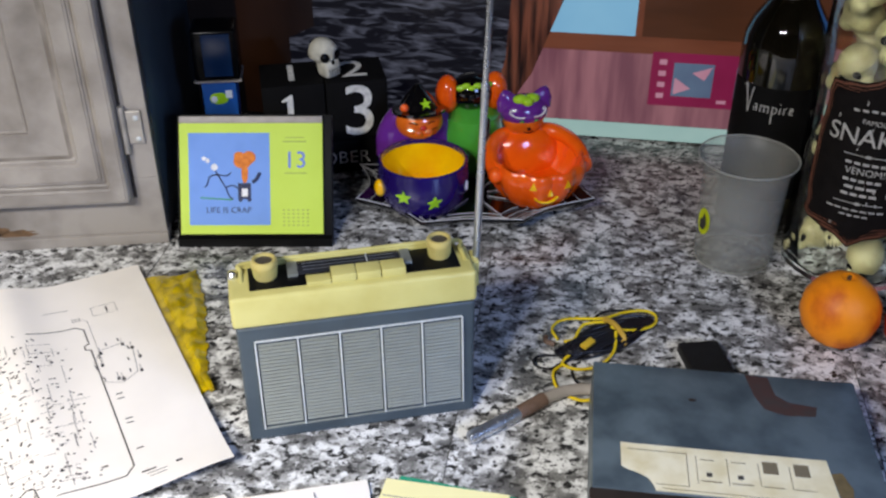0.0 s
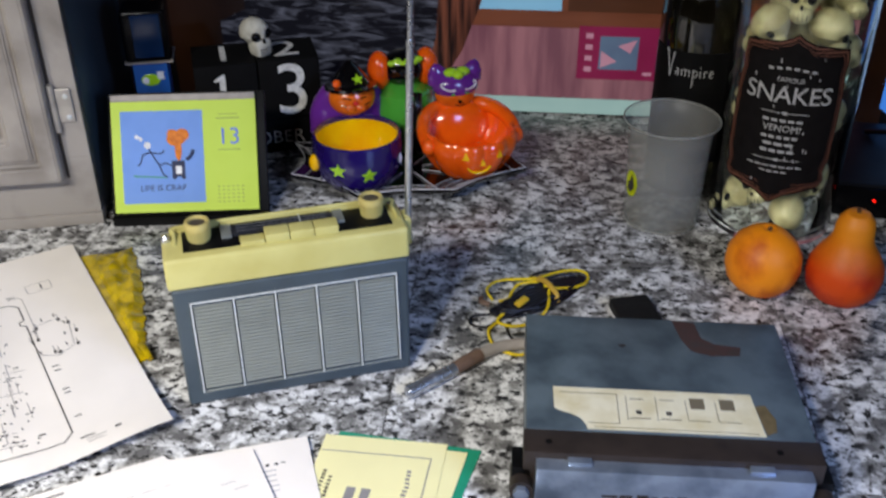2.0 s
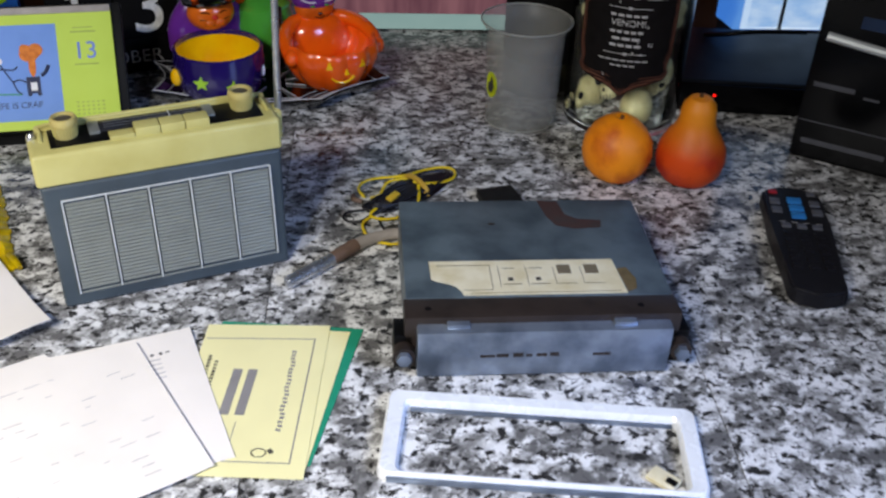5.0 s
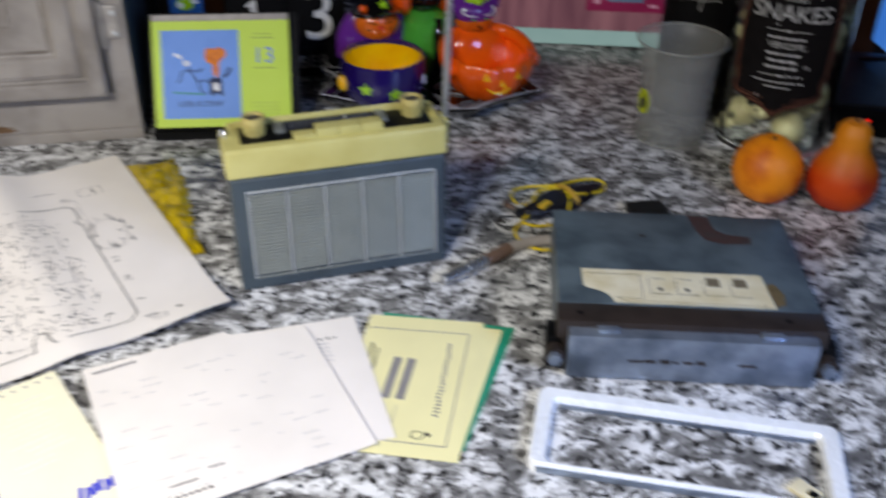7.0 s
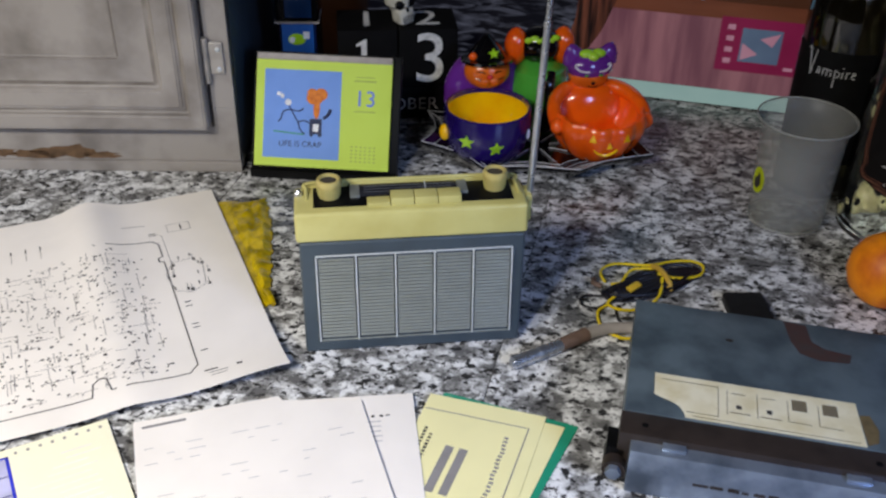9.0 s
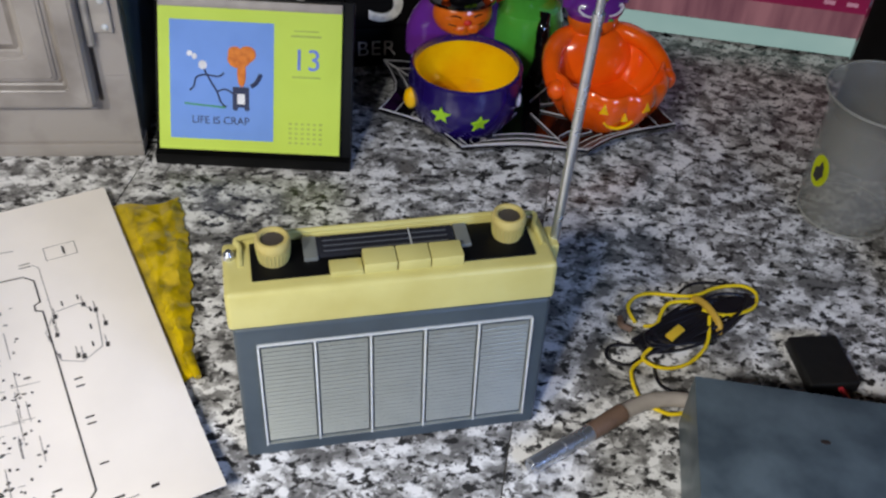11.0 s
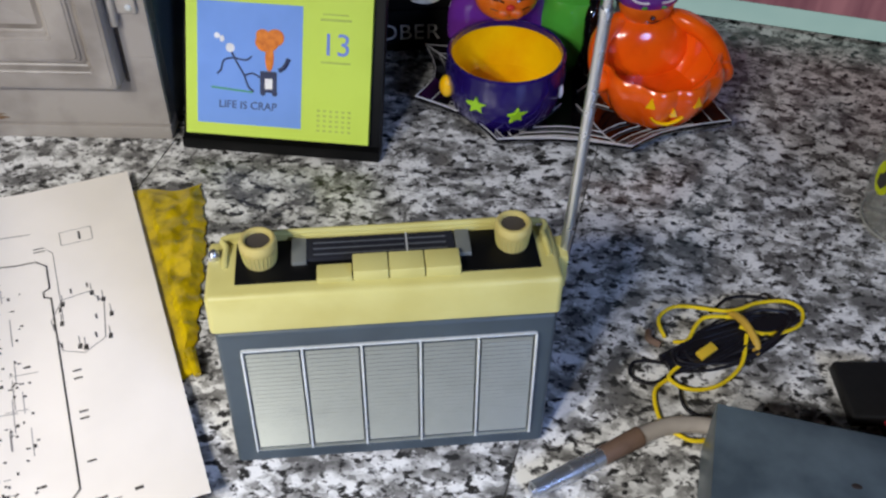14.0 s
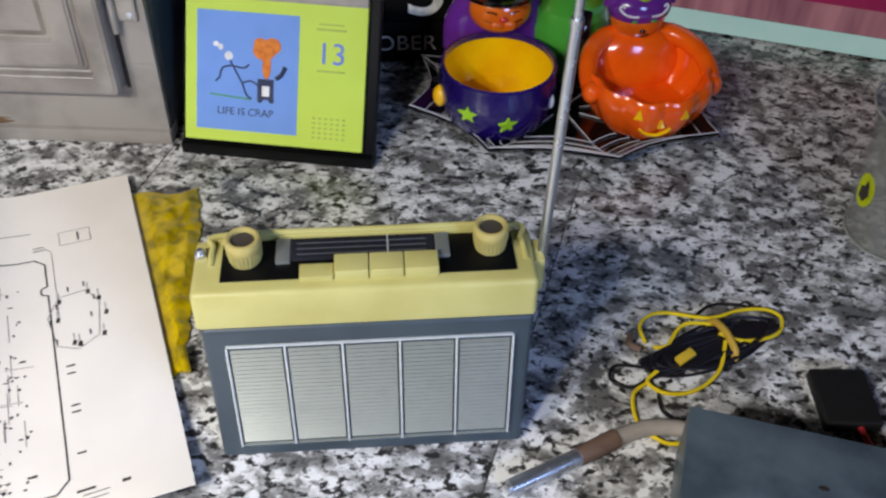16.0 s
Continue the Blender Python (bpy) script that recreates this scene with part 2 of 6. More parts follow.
M = {
    "granite": granite(),
    "grout": mat("grout", 0x4A4845, 0.9, scale=200, bump=0.3),
    "cabinet": mat("worn_grey_paint", 0x9E978F, 0.30, vary=0.10, scale=18, bump=0.12, bump_scale=120, dark=0x746D66, edge=(0.45, 0.72)),
    # same grey paint; shade and screen reflection are put into the dark teal
    "cabinet_side_shade": mat("teal_shaded_grey_paint", 0x3E4B52, 0.45, vary=0.15, scale=10, bump=0.1),
    "gap": mat("dark_gap", 0x3B342E, 0.8),
    # colour of the painted shade in the door's grooves
    "groove_shade": mat("brown_groove_shade", 0x6E665D, 0.8, vary=0.25, scale=30, dark=0x9A938B),
    "bare": mat("bare_wood_chip", 0x6E543A, 0.8, vary=0.3, scale=90),
    "hinge": mat("painted_hinge", 0xB0AAA2, 0.35, 0.3, bump=0.1),
    "black": mat("black_plastic", 0x0B0B0C, 0.4, vary=0.1, scale=50, bump=0.04),
    "gloss_black": mat("glossy_black_plastic", 0x08080A, 0.22, vary=0.1, scale=30, bump=0.0),
    # black plastic; the reflected window light is put into the navy tint
    "satin_navy_sheen": mat("satin_black_plastic_navy_sheen", 0x12151B, 0.42, vary=0.1, scale=30, bump=0.03),
    "cream": mat("yellowed_cream_plastic", 0xC6BE78, 0.36, vary=0.07, scale=25, bump=0.05, dark=0xB6AB62),
    "knob_centre": mat("dark_taupe_plastic", 0x4A443E, 0.4),
    "cream_light": mat("cream_knob_plastic", 0xC0B06C, 0.3, vary=0.06, scale=40, bump=0.03),
    "slate": mat("slate_grey_plastic", 0x404B52, 0.42, vary=0.1, scale=30, bump=0.08, dark=0x363F45),
    "silver": mat("brushed_silver_grille", 0xB2B6AE, 0.30, 0.65, vary=0.1, scale=40, bump=0.05),
    "silver_bright": mat("polished_silver_trim", 0xD4D8D8, 0.3, 0.3, vary=0.05),
    "chrome": mat("chrome", 0xC8CBD0, 0.26, 0.9, vary=0.08, scale=80, bump=0.02),
    "worn_chrome": mat("hazy_chrome", 0x98A3B2, 0.36, 0.7, vary=0.18, scale=36, bump=0.06, dark=0x66717F, edge=(0.4, 0.66)),
    "dial": mat("smoked_dial_glass", 0x2A2B30, 0.12, vary=0.1),
    "dial_mark": mat("dial_print", 0x5A5D62, 0.5),
    "zinc": mat("grey_painted_steel", 0x667379, 0.36, 0.3, vary=0.16, scale=24, bump=0.06, dark=0x48535A, edge=(0.40, 0.62)),
    "brown_steel": mat("dark_brown_steel", 0x3A312C, 0.4, 0.3, vary=0.2, scale=60, bump=0.1),
    "rust": mat("red_rust", 0x44302C, 0.6, vary=0.3, scale=120, bump=0.2, dark=0x3E3634),
    "glue": mat("brown_glue_stain", 0x6A5B3E, 0.6, vary=0.2, scale=120),
    "label": mat("aged_cream_label", 0xE0D7B8, 0.6, vary=0.08, scale=60, dark=0xCDBF94),
    "label_print": mat("faded_print", 0x6F6551, 0.7),
    "white_trim": mat("silvered_white_plastic", 0xF4F6F8, 0.26, 0.1, vary=0.10, scale=60, bump=0.03),
    "paper": mat("white_paper", 0xEFE8E0, 0.75, vary=0.05, scale=14, bump=0.05),
    "paper_cream": mat("cream_paper", 0xEFE9CC, 0.75, vary=0.03, scale=20, bump=0.05),
    "paper_yellow": mat("pale_yellow_paper", 0xEDE5AC, 0.75, vary=0.04, scale=20, bump=0.05),
    "green_card": mat("green_card", 0x1F8F6E, 0.6, vary=0.08, scale=40),
    "ink": mat("black_ink", 0x3A3836, 0.7),
    "grey_ink": mat("grey_ink", 0x8D8988, 0.7),
    "faint_ink": mat("faint_grey_ink", 0xC2BFBF, 0.7),
    "pale_ink": mat("pale_ink", 0xE6E3E2, 0.7),
    "blue_ink": mat("blue_ink", 0x2A35C0, 0.6),
    "pale_blue": mat("pale_blue_tint", 0xB9B8DA, 0.7),
    "bag": mat("yellow_plastic_bag", 0xCDB00A, 0.22, vary=0.35, scale=85, bump=0.6, bump_scale=240, coat=0.4, dark=0x6E6006),
    "lime": mat("lime_paper", 0xC3DC4B, 0.55, vary=0.03, scale=30),
    "cal_blue": mat("cornflower_print", 0x6C97DE, 0.55, vary=0.04, scale=40),
    "faint_lime": mat("faint_olive_print", 0xA9BE50, 0.6),
    "orange_ink": mat("orange_print", 0xE0801E, 0.6, vary=0.2, scale=200, dark=0xC25E14),
    "green_ink": mat("green_print", 0x4FA06A, 0.6),
    "white_ink": mat("white_print", 0xF0F0F0, 0.6),
    "navy_ink": mat("navy_print", 0x2B3556, 0.6),
    "blue_num": mat("periwinkle_print", 0x6C86D8, 0.6),
    "block": mat("black_stained_wood", 0x080707, 0.75, vary=0.2, scale=40, bump=0.15),
    "stencil": mat("white_stencil_paint", 0xE4E2DC, 0.7, vary=0.2, scale=150, bump=0.1),
    "bone": mat("painted_bone_white", 0xD8D4C4, 0.5, vary=0.08, scale=70, bump=0.1, dark=0xA6A392),
    "bead": mat("ivory_resin", 0xB8B184, 0.4, vary=0.15, scale=60, coat=0.2, dark=0x857C52),
    "purple": mat("purple_glaze", 0x6A2C8E, 0.15, vary=0.08, scale=60, coat=0.8, bump=0.03),
    "indigo": mat("indigo_glaze", 0x22125E, 0.15, vary=0.1, scale=50, coat=0.8, bump=0.03),
    "orange": mat("orange_glaze", 0xFF6610, 0.15, vary=0.06, scale=40, coat=0.8, bump=0.04, dark=0xEA4E08),
    "deep_yellow": mat("yellow_glaze", 0xFFCC08, 0.15, vary=0.05, scale=30, coat=0.8, bump=0.02, dark=0xF2AA00),
    "face": mat("orange_matt_glaze", 0xE8711C, 0.2, vary=0.06, scale=60, coat=0.6, dark=0xD0580F),
    "lime_glaze": mat("lime_glaze", 0xA9DB2A, 0.2, vary=0.05, scale=60, coat=0.6),
    "green_glaze": mat("green_glaze", 0x4FA83A, 0.2, vary=0.08, scale=60, coat=0.6),
    "white_glaze": mat("white_glaze", 0xEDEBF2, 0.2, coat=0.6),
    "black_glaze": mat("black_glaze", 0x0B0A0C, 0.08, vary=0.1, coat=0.9, bump=0.0),
    "red_glaze": mat("red_glaze", 0xE0352A, 0.2, coat=0.6),
    "web": mat("white_enamel_line", 0xCFCED2, 0.4),
    "bottle": mat("near_black_green_glass", 0x120F08, 0.05, vary=0.1, scale=10, bump=0.0, coat=0.5),
    "bottle_label": mat("matt_black_label", 0x090808, 0.7),
    "jar_label": mat("charcoal_paper_label", 0x130F0E, 0.75, vary=0.2, scale=90, dark=0x0D0A09),
    "copper": mat("copper_border_print", 0x7A4A36, 0.5, vary=0.2, scale=120),
    "print_white": mat("off_white_print", 0xC2BFB9, 0.65, vary=0.1, scale=200),
    "pear": mat("orange_skin", 0xFA920E, 0.5, vary=0.2, scale=26, bump=0.12, dark=0xBA3C06, edge=(0.40, 0.62)),
    "pear_red": pear_skin(),
    "stem": mat("dry_brown_stem", 0x5A3A1C, 0.8),
    "yellow_wire": mat("yellow_wire", 0xDCC01C, 0.35, vary=0.08, scale=80),
    "tie": mat("amber_rubber_band", 0xC09A3A, 0.4),
    "black_wire": mat("black_wire", 0x141218, 0.4),
    "brown_wire": mat("brown_sleeve", 0x6B5546, 0.5, vary=0.15, scale=120),
    "grey_cable": mat("grey_cable", 0xA29A92, 0.45, vary=0.1, scale=100),
    "gold": mat("gold_plated_metal", 0xEEC63C, 0.36, 0.35, vary=0.1),
    "red_wire": mat("red_wire", 0xB32A34, 0.4),
    "pad": mat("black_foam_pad", 0x0D0C0C, 0.6, vary=0.2, scale=100, bump=0.2),
    "remote": mat("charcoal_remote_plastic", 0x1B1A1D, 0.4, vary=0.1, scale=60),
    "key_grey": mat("grey_rubber_key", 0x55565C, 0.5),
    "key_blue": mat("blue_rubber_key", 0x2E7CC0, 0.45),
    "key_red": mat("red_rubber_key", 0xA02630, 0.45),
    "blue_box": mat("blue_card", 0x1E56A0, 0.4, vary=0.1, scale=50),
    "dark_blue": mat("dark_blue_film", 0x12294A, 0.2, vary=0.2, scale=30),
    "milky": mat("milky_plastic_edge", 0x9A9A92, 0.3, vary=0.1, scale=60),
    "sticker": mat("yellow_green_sticker", 0xC8D400, 0.45),
    "wall": mat("painted_plaster", 0x4A443E, 0.8, vary=0.05, scale=6, bump=0.1),
    "floor": mat("dark_floor", 0x4A3A2E, 0.5, vary=0.15, scale=8),
    "led": mat("red_indicator", 0xFF1808, 0.4, emit=1.6),
    "cloth_picture": streaked("picture_dark_cloth"),
    "brown_picture": lit_picture("picture_dark_wood", 0x120804, 0x1E0F06, 12),
    "black_picture": lit_picture("picture_black", 0x030304, 0x0A0808, 12),
    "strand_picture": lit_picture("picture_brown_fringe", 0x140805, 0x6A3C2C, 90, (1.6, 1, 0.10)),
    "sky_picture": lit_picture("picture_pale_blue", 0x78AED2, 0x86BAD8, 6),
    "rail_picture": lit_picture("picture_red_wood", 0x5E3220, 0x70402C, 14, (0.4, 1, 3)),
    "wood_picture": lit_picture("picture_brown_wood", 0x3E2212, 0x4E2C1A, 14, (0.4, 1, 3)),
    "pink_picture": lit_picture("picture_pink_boards", 0x6E4450, 0x94646C, 18, (2.6, 1, 0.3)),
    "magenta_picture": lit_picture("picture_magenta", 0x6E1238, 0x841C48, 10),
    "slate_picture": lit_picture("picture_slate", 0x4A5672, 0x5C7088, 10),
    "rose_picture": lit_picture("picture_rose", 0xA87086, 0xB8889A, 10),
    "mint_picture": lit_picture("picture_mint", 0x94B4B0, 0xA8C4BE, 7),
    "window_picture": lit_picture("picture_window_light", 0x8CB4E4, 0xBCD4F0, 26, (1, 1, 2), 1.0),
    "window_frame_picture": lit_picture("picture_window_frame", 0x3C78D0, 0x5A92DC, 30, (1, 1, 0.3), 1.0),
    "white_picture": lit_picture("picture_white_edge", 0xBCD6F4, 0xD4E6FA, 20, glow=1.0),
}


for key in ("black", "gloss_black", "satin_navy_sheen", "jar_label", "bottle_label", "block", "remote", "black_picture"):
    M[key].node_tree.nodes["Principled BSDF"].inputs["Specular IOR Level"].default_value = 0.2


def glass(name, colour, rough, ior=1.45):
    m = bpy.data.materials.new(name)
    m.use_nodes = True
    b = m.node_tree.nodes["Principled BSDF"]
    b.inputs["Base Color"].default_value = (*colour, 1)
    b.inputs["Roughness"].default_value = rough
    b.inputs["Transmission Weight"].default_value = 1.0
    b.inputs["IOR"].default_value = ior
    return m


M["glass"] = glass("clear_glass", (0.93, 0.96, 0.92), 0.02)


def frosted():
    """Thin milky plastic: part of the light goes straight through, part is scattered."""
    m = bpy.data.materials.new("frosted_plastic")
    m.use_nodes = True
    nt = m.node_tree
    b = nt.nodes["Principled BSDF"]
    b.inputs["Base Color"].default_value = (0.68, 0.68, 0.64, 1)
    b.inputs["Roughness"].default_value = 0.35
    tr = nt.nodes.new("ShaderNodeBsdfTransparent")
    tr.inputs[0].default_value = (0.90, 0.90, 0.88, 1)
    n = nt.nodes.new("ShaderNodeTexNoise")
    n.inputs["Scale"].default_value = 30
    co = nt.nodes.new("ShaderNodeTexCoord")
    nt.links.new(co.outputs["Object"], n.inputs["Vector"])
    mr = nt.nodes.new("ShaderNodeMapRange")
    mr.inputs[3].default_value, mr.inputs[4].default_value = 0.11, 0.20
    nt.links.new(n.outputs[0], mr.inputs[0])
    mix = nt.nodes.new("ShaderNodeMixShader")
    nt.links.new(mr.outputs[0], mix.inputs[0])
    nt.links.new(tr.outputs[0], mix.inputs[1])
    nt.links.new(b.outputs[0], mix.inputs[2])
    nt.links.new(mix.outputs[0], nt.nodes["Material Output"].inputs[0])
    return m


M["frosted"] = frosted()


# ---- mesh helpers ----
def part(name, bm, material, parent, label="", smooth=True, kind=""):
    """One mesh object under a thing or a part."""
    me = bpy.data.meshes.new(name)
    bmesh.ops.recalc_face_normals(bm, faces=bm.faces)
    bm.to_mesh(me)
    bm.free()
    return mesh_part(name, me, material, parent, label, smooth, kind)


def mesh_part(name, me, material, parent, label="", smooth=True, kind=""):
    me.materials.clear()
    me.materials.append(M[material])
    if smooth:
        me.shade_smooth()
        me.set_sharp_from_angle(angle=radians(35))
    ob = new(name, me)
    ob.parent = parent
    return tagged(ob, label=label, kind=kind)


def thing(name, m, label, category, group="", kind=""):
    ob = new(name)
    ob.empty_display_size = 0.02
    ob.matrix_world = m
    return tagged(ob, label, category, group, kind)


def box(bm, x0, x1, y0, y1, z0, z1, bevel=0.0, segs=2):
    vs = [bm.verts.new((x, y, z)) for z in (z0, z1) for y in (y0, y1) for x in (x0, x1)]
    fs = [bm.faces.new([vs[i] for i in f]) for f in ((0, 2, 3, 1), (4, 5, 7, 6), (0, 1, 5, 4), (1, 3, 7, 5), (3, 2, 6, 7), (2, 0, 4, 6))]
    if bevel:
        es = list({e for f in fs for e in f.edges})
        bmesh.ops.bevel(bm, geom=es, offset=bevel, segments=segs, affect="EDGES", profile=0.6)
    return bm


def one_box(*a, **k):
    return box(bmesh.new(), *a, **k)


def prism(pts, z0, z1, bevel=0.0, segs=2):
    """An upright slab over an outline."""
    bm = bmesh.new()
    lo = [bm.verts.new((x, y, z0)) for x, y in pts]
    hi = [bm.verts.new((x, y, z1)) for x, y in pts]
    bm.faces.new(lo)
    bm.faces.new(hi)
    n = len(pts)
    for i in range(n):
        bm.faces.new((lo[i], lo[(i + 1) % n], hi[(i + 1) % n], hi[i]))
    if bevel:
        bmesh.ops.bevel(bm, geom=[e for e in bm.edges], offset=bevel, segments=segs, affect="EDGES")
    return bm


def lathe(profile, segs=48, squash=None, ribs=0, rib=0.0):
    """A turned form from (radius, height); ribs: lobes round it."""
    bm = bmesh.new()
    rings = []
    for r, z in profile:
        if r < 1e-6:
            rings.append([bm.verts.new((0, 0, z))])
            continue
        ring = []
        for i in range(segs):
            a = 2 * math.pi * i / segs
            k = 1 + rib * (abs(math.cos(ribs * a / 2)) - 0.6) if ribs else 1
            ring.append(bm.verts.new((r * k * math.cos(a), r * k * math.sin(a), z)))
        rings.append(ring)
    for a, b in zip(rings, rings[1:]):
        for i in range(segs):
            j = (i + 1) % segs
            if len(a) == 1 and len(b) == 1:
                continue
            if len(a) == 1:
                bm.faces.new((a[0], b[i], b[j]))
            elif len(b) == 1:
                bm.faces.new((a[i], a[j], b[0]))
            else:
                bm.faces.new((a[i], a[j], b[j], b[i]))
    return bm


def moved(bm, m):
    bmesh.ops.transform(bm, matrix=m, verts=bm.verts)
    return bm


def ball(x, y, z, rx, ry, rz, segs=24):
    bm = bmesh.new()
    bmesh.ops.create_uvsphere(bm, u_segments=segs, v_segments=segs // 2, radius=1)
    return moved(bm, Matrix.Translation((x, y, z)) @ Matrix.Diagonal((rx, ry, rz, 1)))


def smooth_path(points, steps=6):
    """Points along a rounded line through the given ones."""
    ps = [Vector(p) for p in points]
    out = []
    for i in range(len(ps) - 1):
        a, b, c, d = ps[max(i - 1, 0)], ps[i], ps[i + 1], ps[min(i + 2, len(ps) - 1)]
        for k in range(steps):
            t = k / steps
            out.append(0.5 * ((2 * b) + (c - a) * t + (2 * a - 5 * b + 4 * c - d) * t * t + (3 * b - a - 3 * c + d) * t ** 3))
    return out + [ps[-1]]


def tube(points, r, sides=8, steps=6, bm=None):
    """A round wire along points; r may be a number or one for each end."""
    bm = bm or bmesh.new()
    path = smooth_path(points, steps) if steps > 1 else [Vector(p) for p in points]
    rings = []
    for i, p in enumerate(path):
        d = (path[min(i + 1, len(path) - 1)] - path[max(i - 1, 0)]).normalized()
        u = d.cross(Vector((0, 0, 1)))
        u = u.normalized() if u.length > 0.05 else d.cross(Vector((1, 0, 0))).normalized()
        v = d.cross(u).normalized()
        k = i / (len(path) - 1)
        rr = r if not isinstance(r, tuple) else r[0] * (1 - k) + r[1] * k
        rings.append([bm.verts.new(p + rr * (math.cos(2 * math.pi * s / sides) * u + math.sin(2 * math.pi * s / sides) * v)) for s in range(sides)])
    for a, b in zip(rings, rings[1:]):
        for s in range(sides):
            bm.faces.new((a[s], a[(s + 1) % sides], b[(s + 1) % sides], b[s]))
    bm.faces.new(rings[0])
    bm.faces.new(rings[-1])
    return bm


def rod(a, b, r, sides=16):
    return tube([a, b], r, sides, 1)


def text_mesh(word, size, depth=0.0003, spacing=1.0):
    """Built-in lettering as a mesh, lying in x and y, centred."""
    cu = bpy.data.curves.new("lettering", "FONT")
    cu.body, cu.size, cu.extrude, cu.align_x, cu.align_y, cu.space_character = word, size, depth, "CENTER", "CENTER", spacing
    ob = bpy.data.objects.new("lettering", cu)
    scene.collection.objects.link(ob)
    me = bpy.data.meshes.new_from_object(ob.evaluated_get(bpy.context.evaluated_depsgraph_get()))
    bpy.data.objects.remove(ob)
    bpy.data.curves.remove(cu)
    return me


def text_bm(word, size, m, depth=0.0003, spacing=1.0):
    bm = bmesh.new()
    bm.from_mesh(text_mesh(word, size, depth, spacing))
    return moved(bm, m)


def wrap(bm, radius):
    """Bend x round an upright cylinder; y becomes height; the front looks to -y."""
    for v in bm.verts:
        x, y, z = v.co
        a = x / radius
        v.co = ((radius + z) * math.sin(a), -(radius + z) * math.cos(a), y)
    return bm


def star(bm, m, r, depth):
    pts = [(r * (1 if i % 2 == 0 else 0.45) * math.sin(i * math.pi / 5), r * (1 if i % 2 == 0 else 0.45) * math.cos(i * math.pi / 5)) for i in range(10)]
    lo = [bm.verts.new(m @ Vector((x, y, -depth))) for x, y in pts]
    hi = [bm.verts.new(m @ Vector((x, y, depth))) for x, y in pts]
    bm.faces.new(lo)
    bm.faces.new(hi)
    for i in range(10):
        bm.faces.new((lo[i], lo[(i + 1) % 10], hi[(i + 1) % 10], hi[i]))
    return bm


# ---- the setting: room, counter, tiles ----
U, V = Vector((0.9397, -0.3420, 0)), Vector((0.3420, 0.9397, 0))
TURN = -20


def on_counter(u, v, z=0.0):
    return U * u + V * v + Vector((0, 0, z))


def room():
    for name, b, m in (
        ("floor", (-2.2, 2.6, -2.6, 1.5, -1.0, -0.92), "floor"),
        ("ceiling", (-2.2, 2.6, -2.6, 1.5, 1.55, 1.65), "wall"),
        ("wall_north", (-2.2, 2.6, 1.4, 1.5, -0.92, 1.55), "wall"),
        ("wall_south", (-2.2, 2.6, -2.6, -2.5, -0.92, 1.55), "wall"),
        ("wall_west", (-2.2, -2.1, -2.5, 1.4, -0.92, 1.55), "wall"),
        ("wall_east", (2.5, 2.6, -2.5, 1.4, -0.92, 1.55), "wall"),
    ):
        ob = part(name, one_box(*b), m, None, smooth=False)
        tagged(ob, "plain painted room surface closing the kitchen" if m == "wall" else "dark brown kitchen floor", name.split("_")[0], kind="structure")


room()
counter = thing("counter", pose(0, 0, 0, 0, 0, TURN), "grey speckled granite tile kitchen counter", "counter", kind="structure")
part("slab", one_box(-1.1, 1.25, -0.42, 0.93, -0.045, -0.0009), "grout", counter, "grey grout bed of the counter", False)
part("cabinet_base", one_box(-1.05, 1.2, -0.37, 0.9, -0.92, -0.045), "cabinet", counter, "grey painted base cabinet", False)


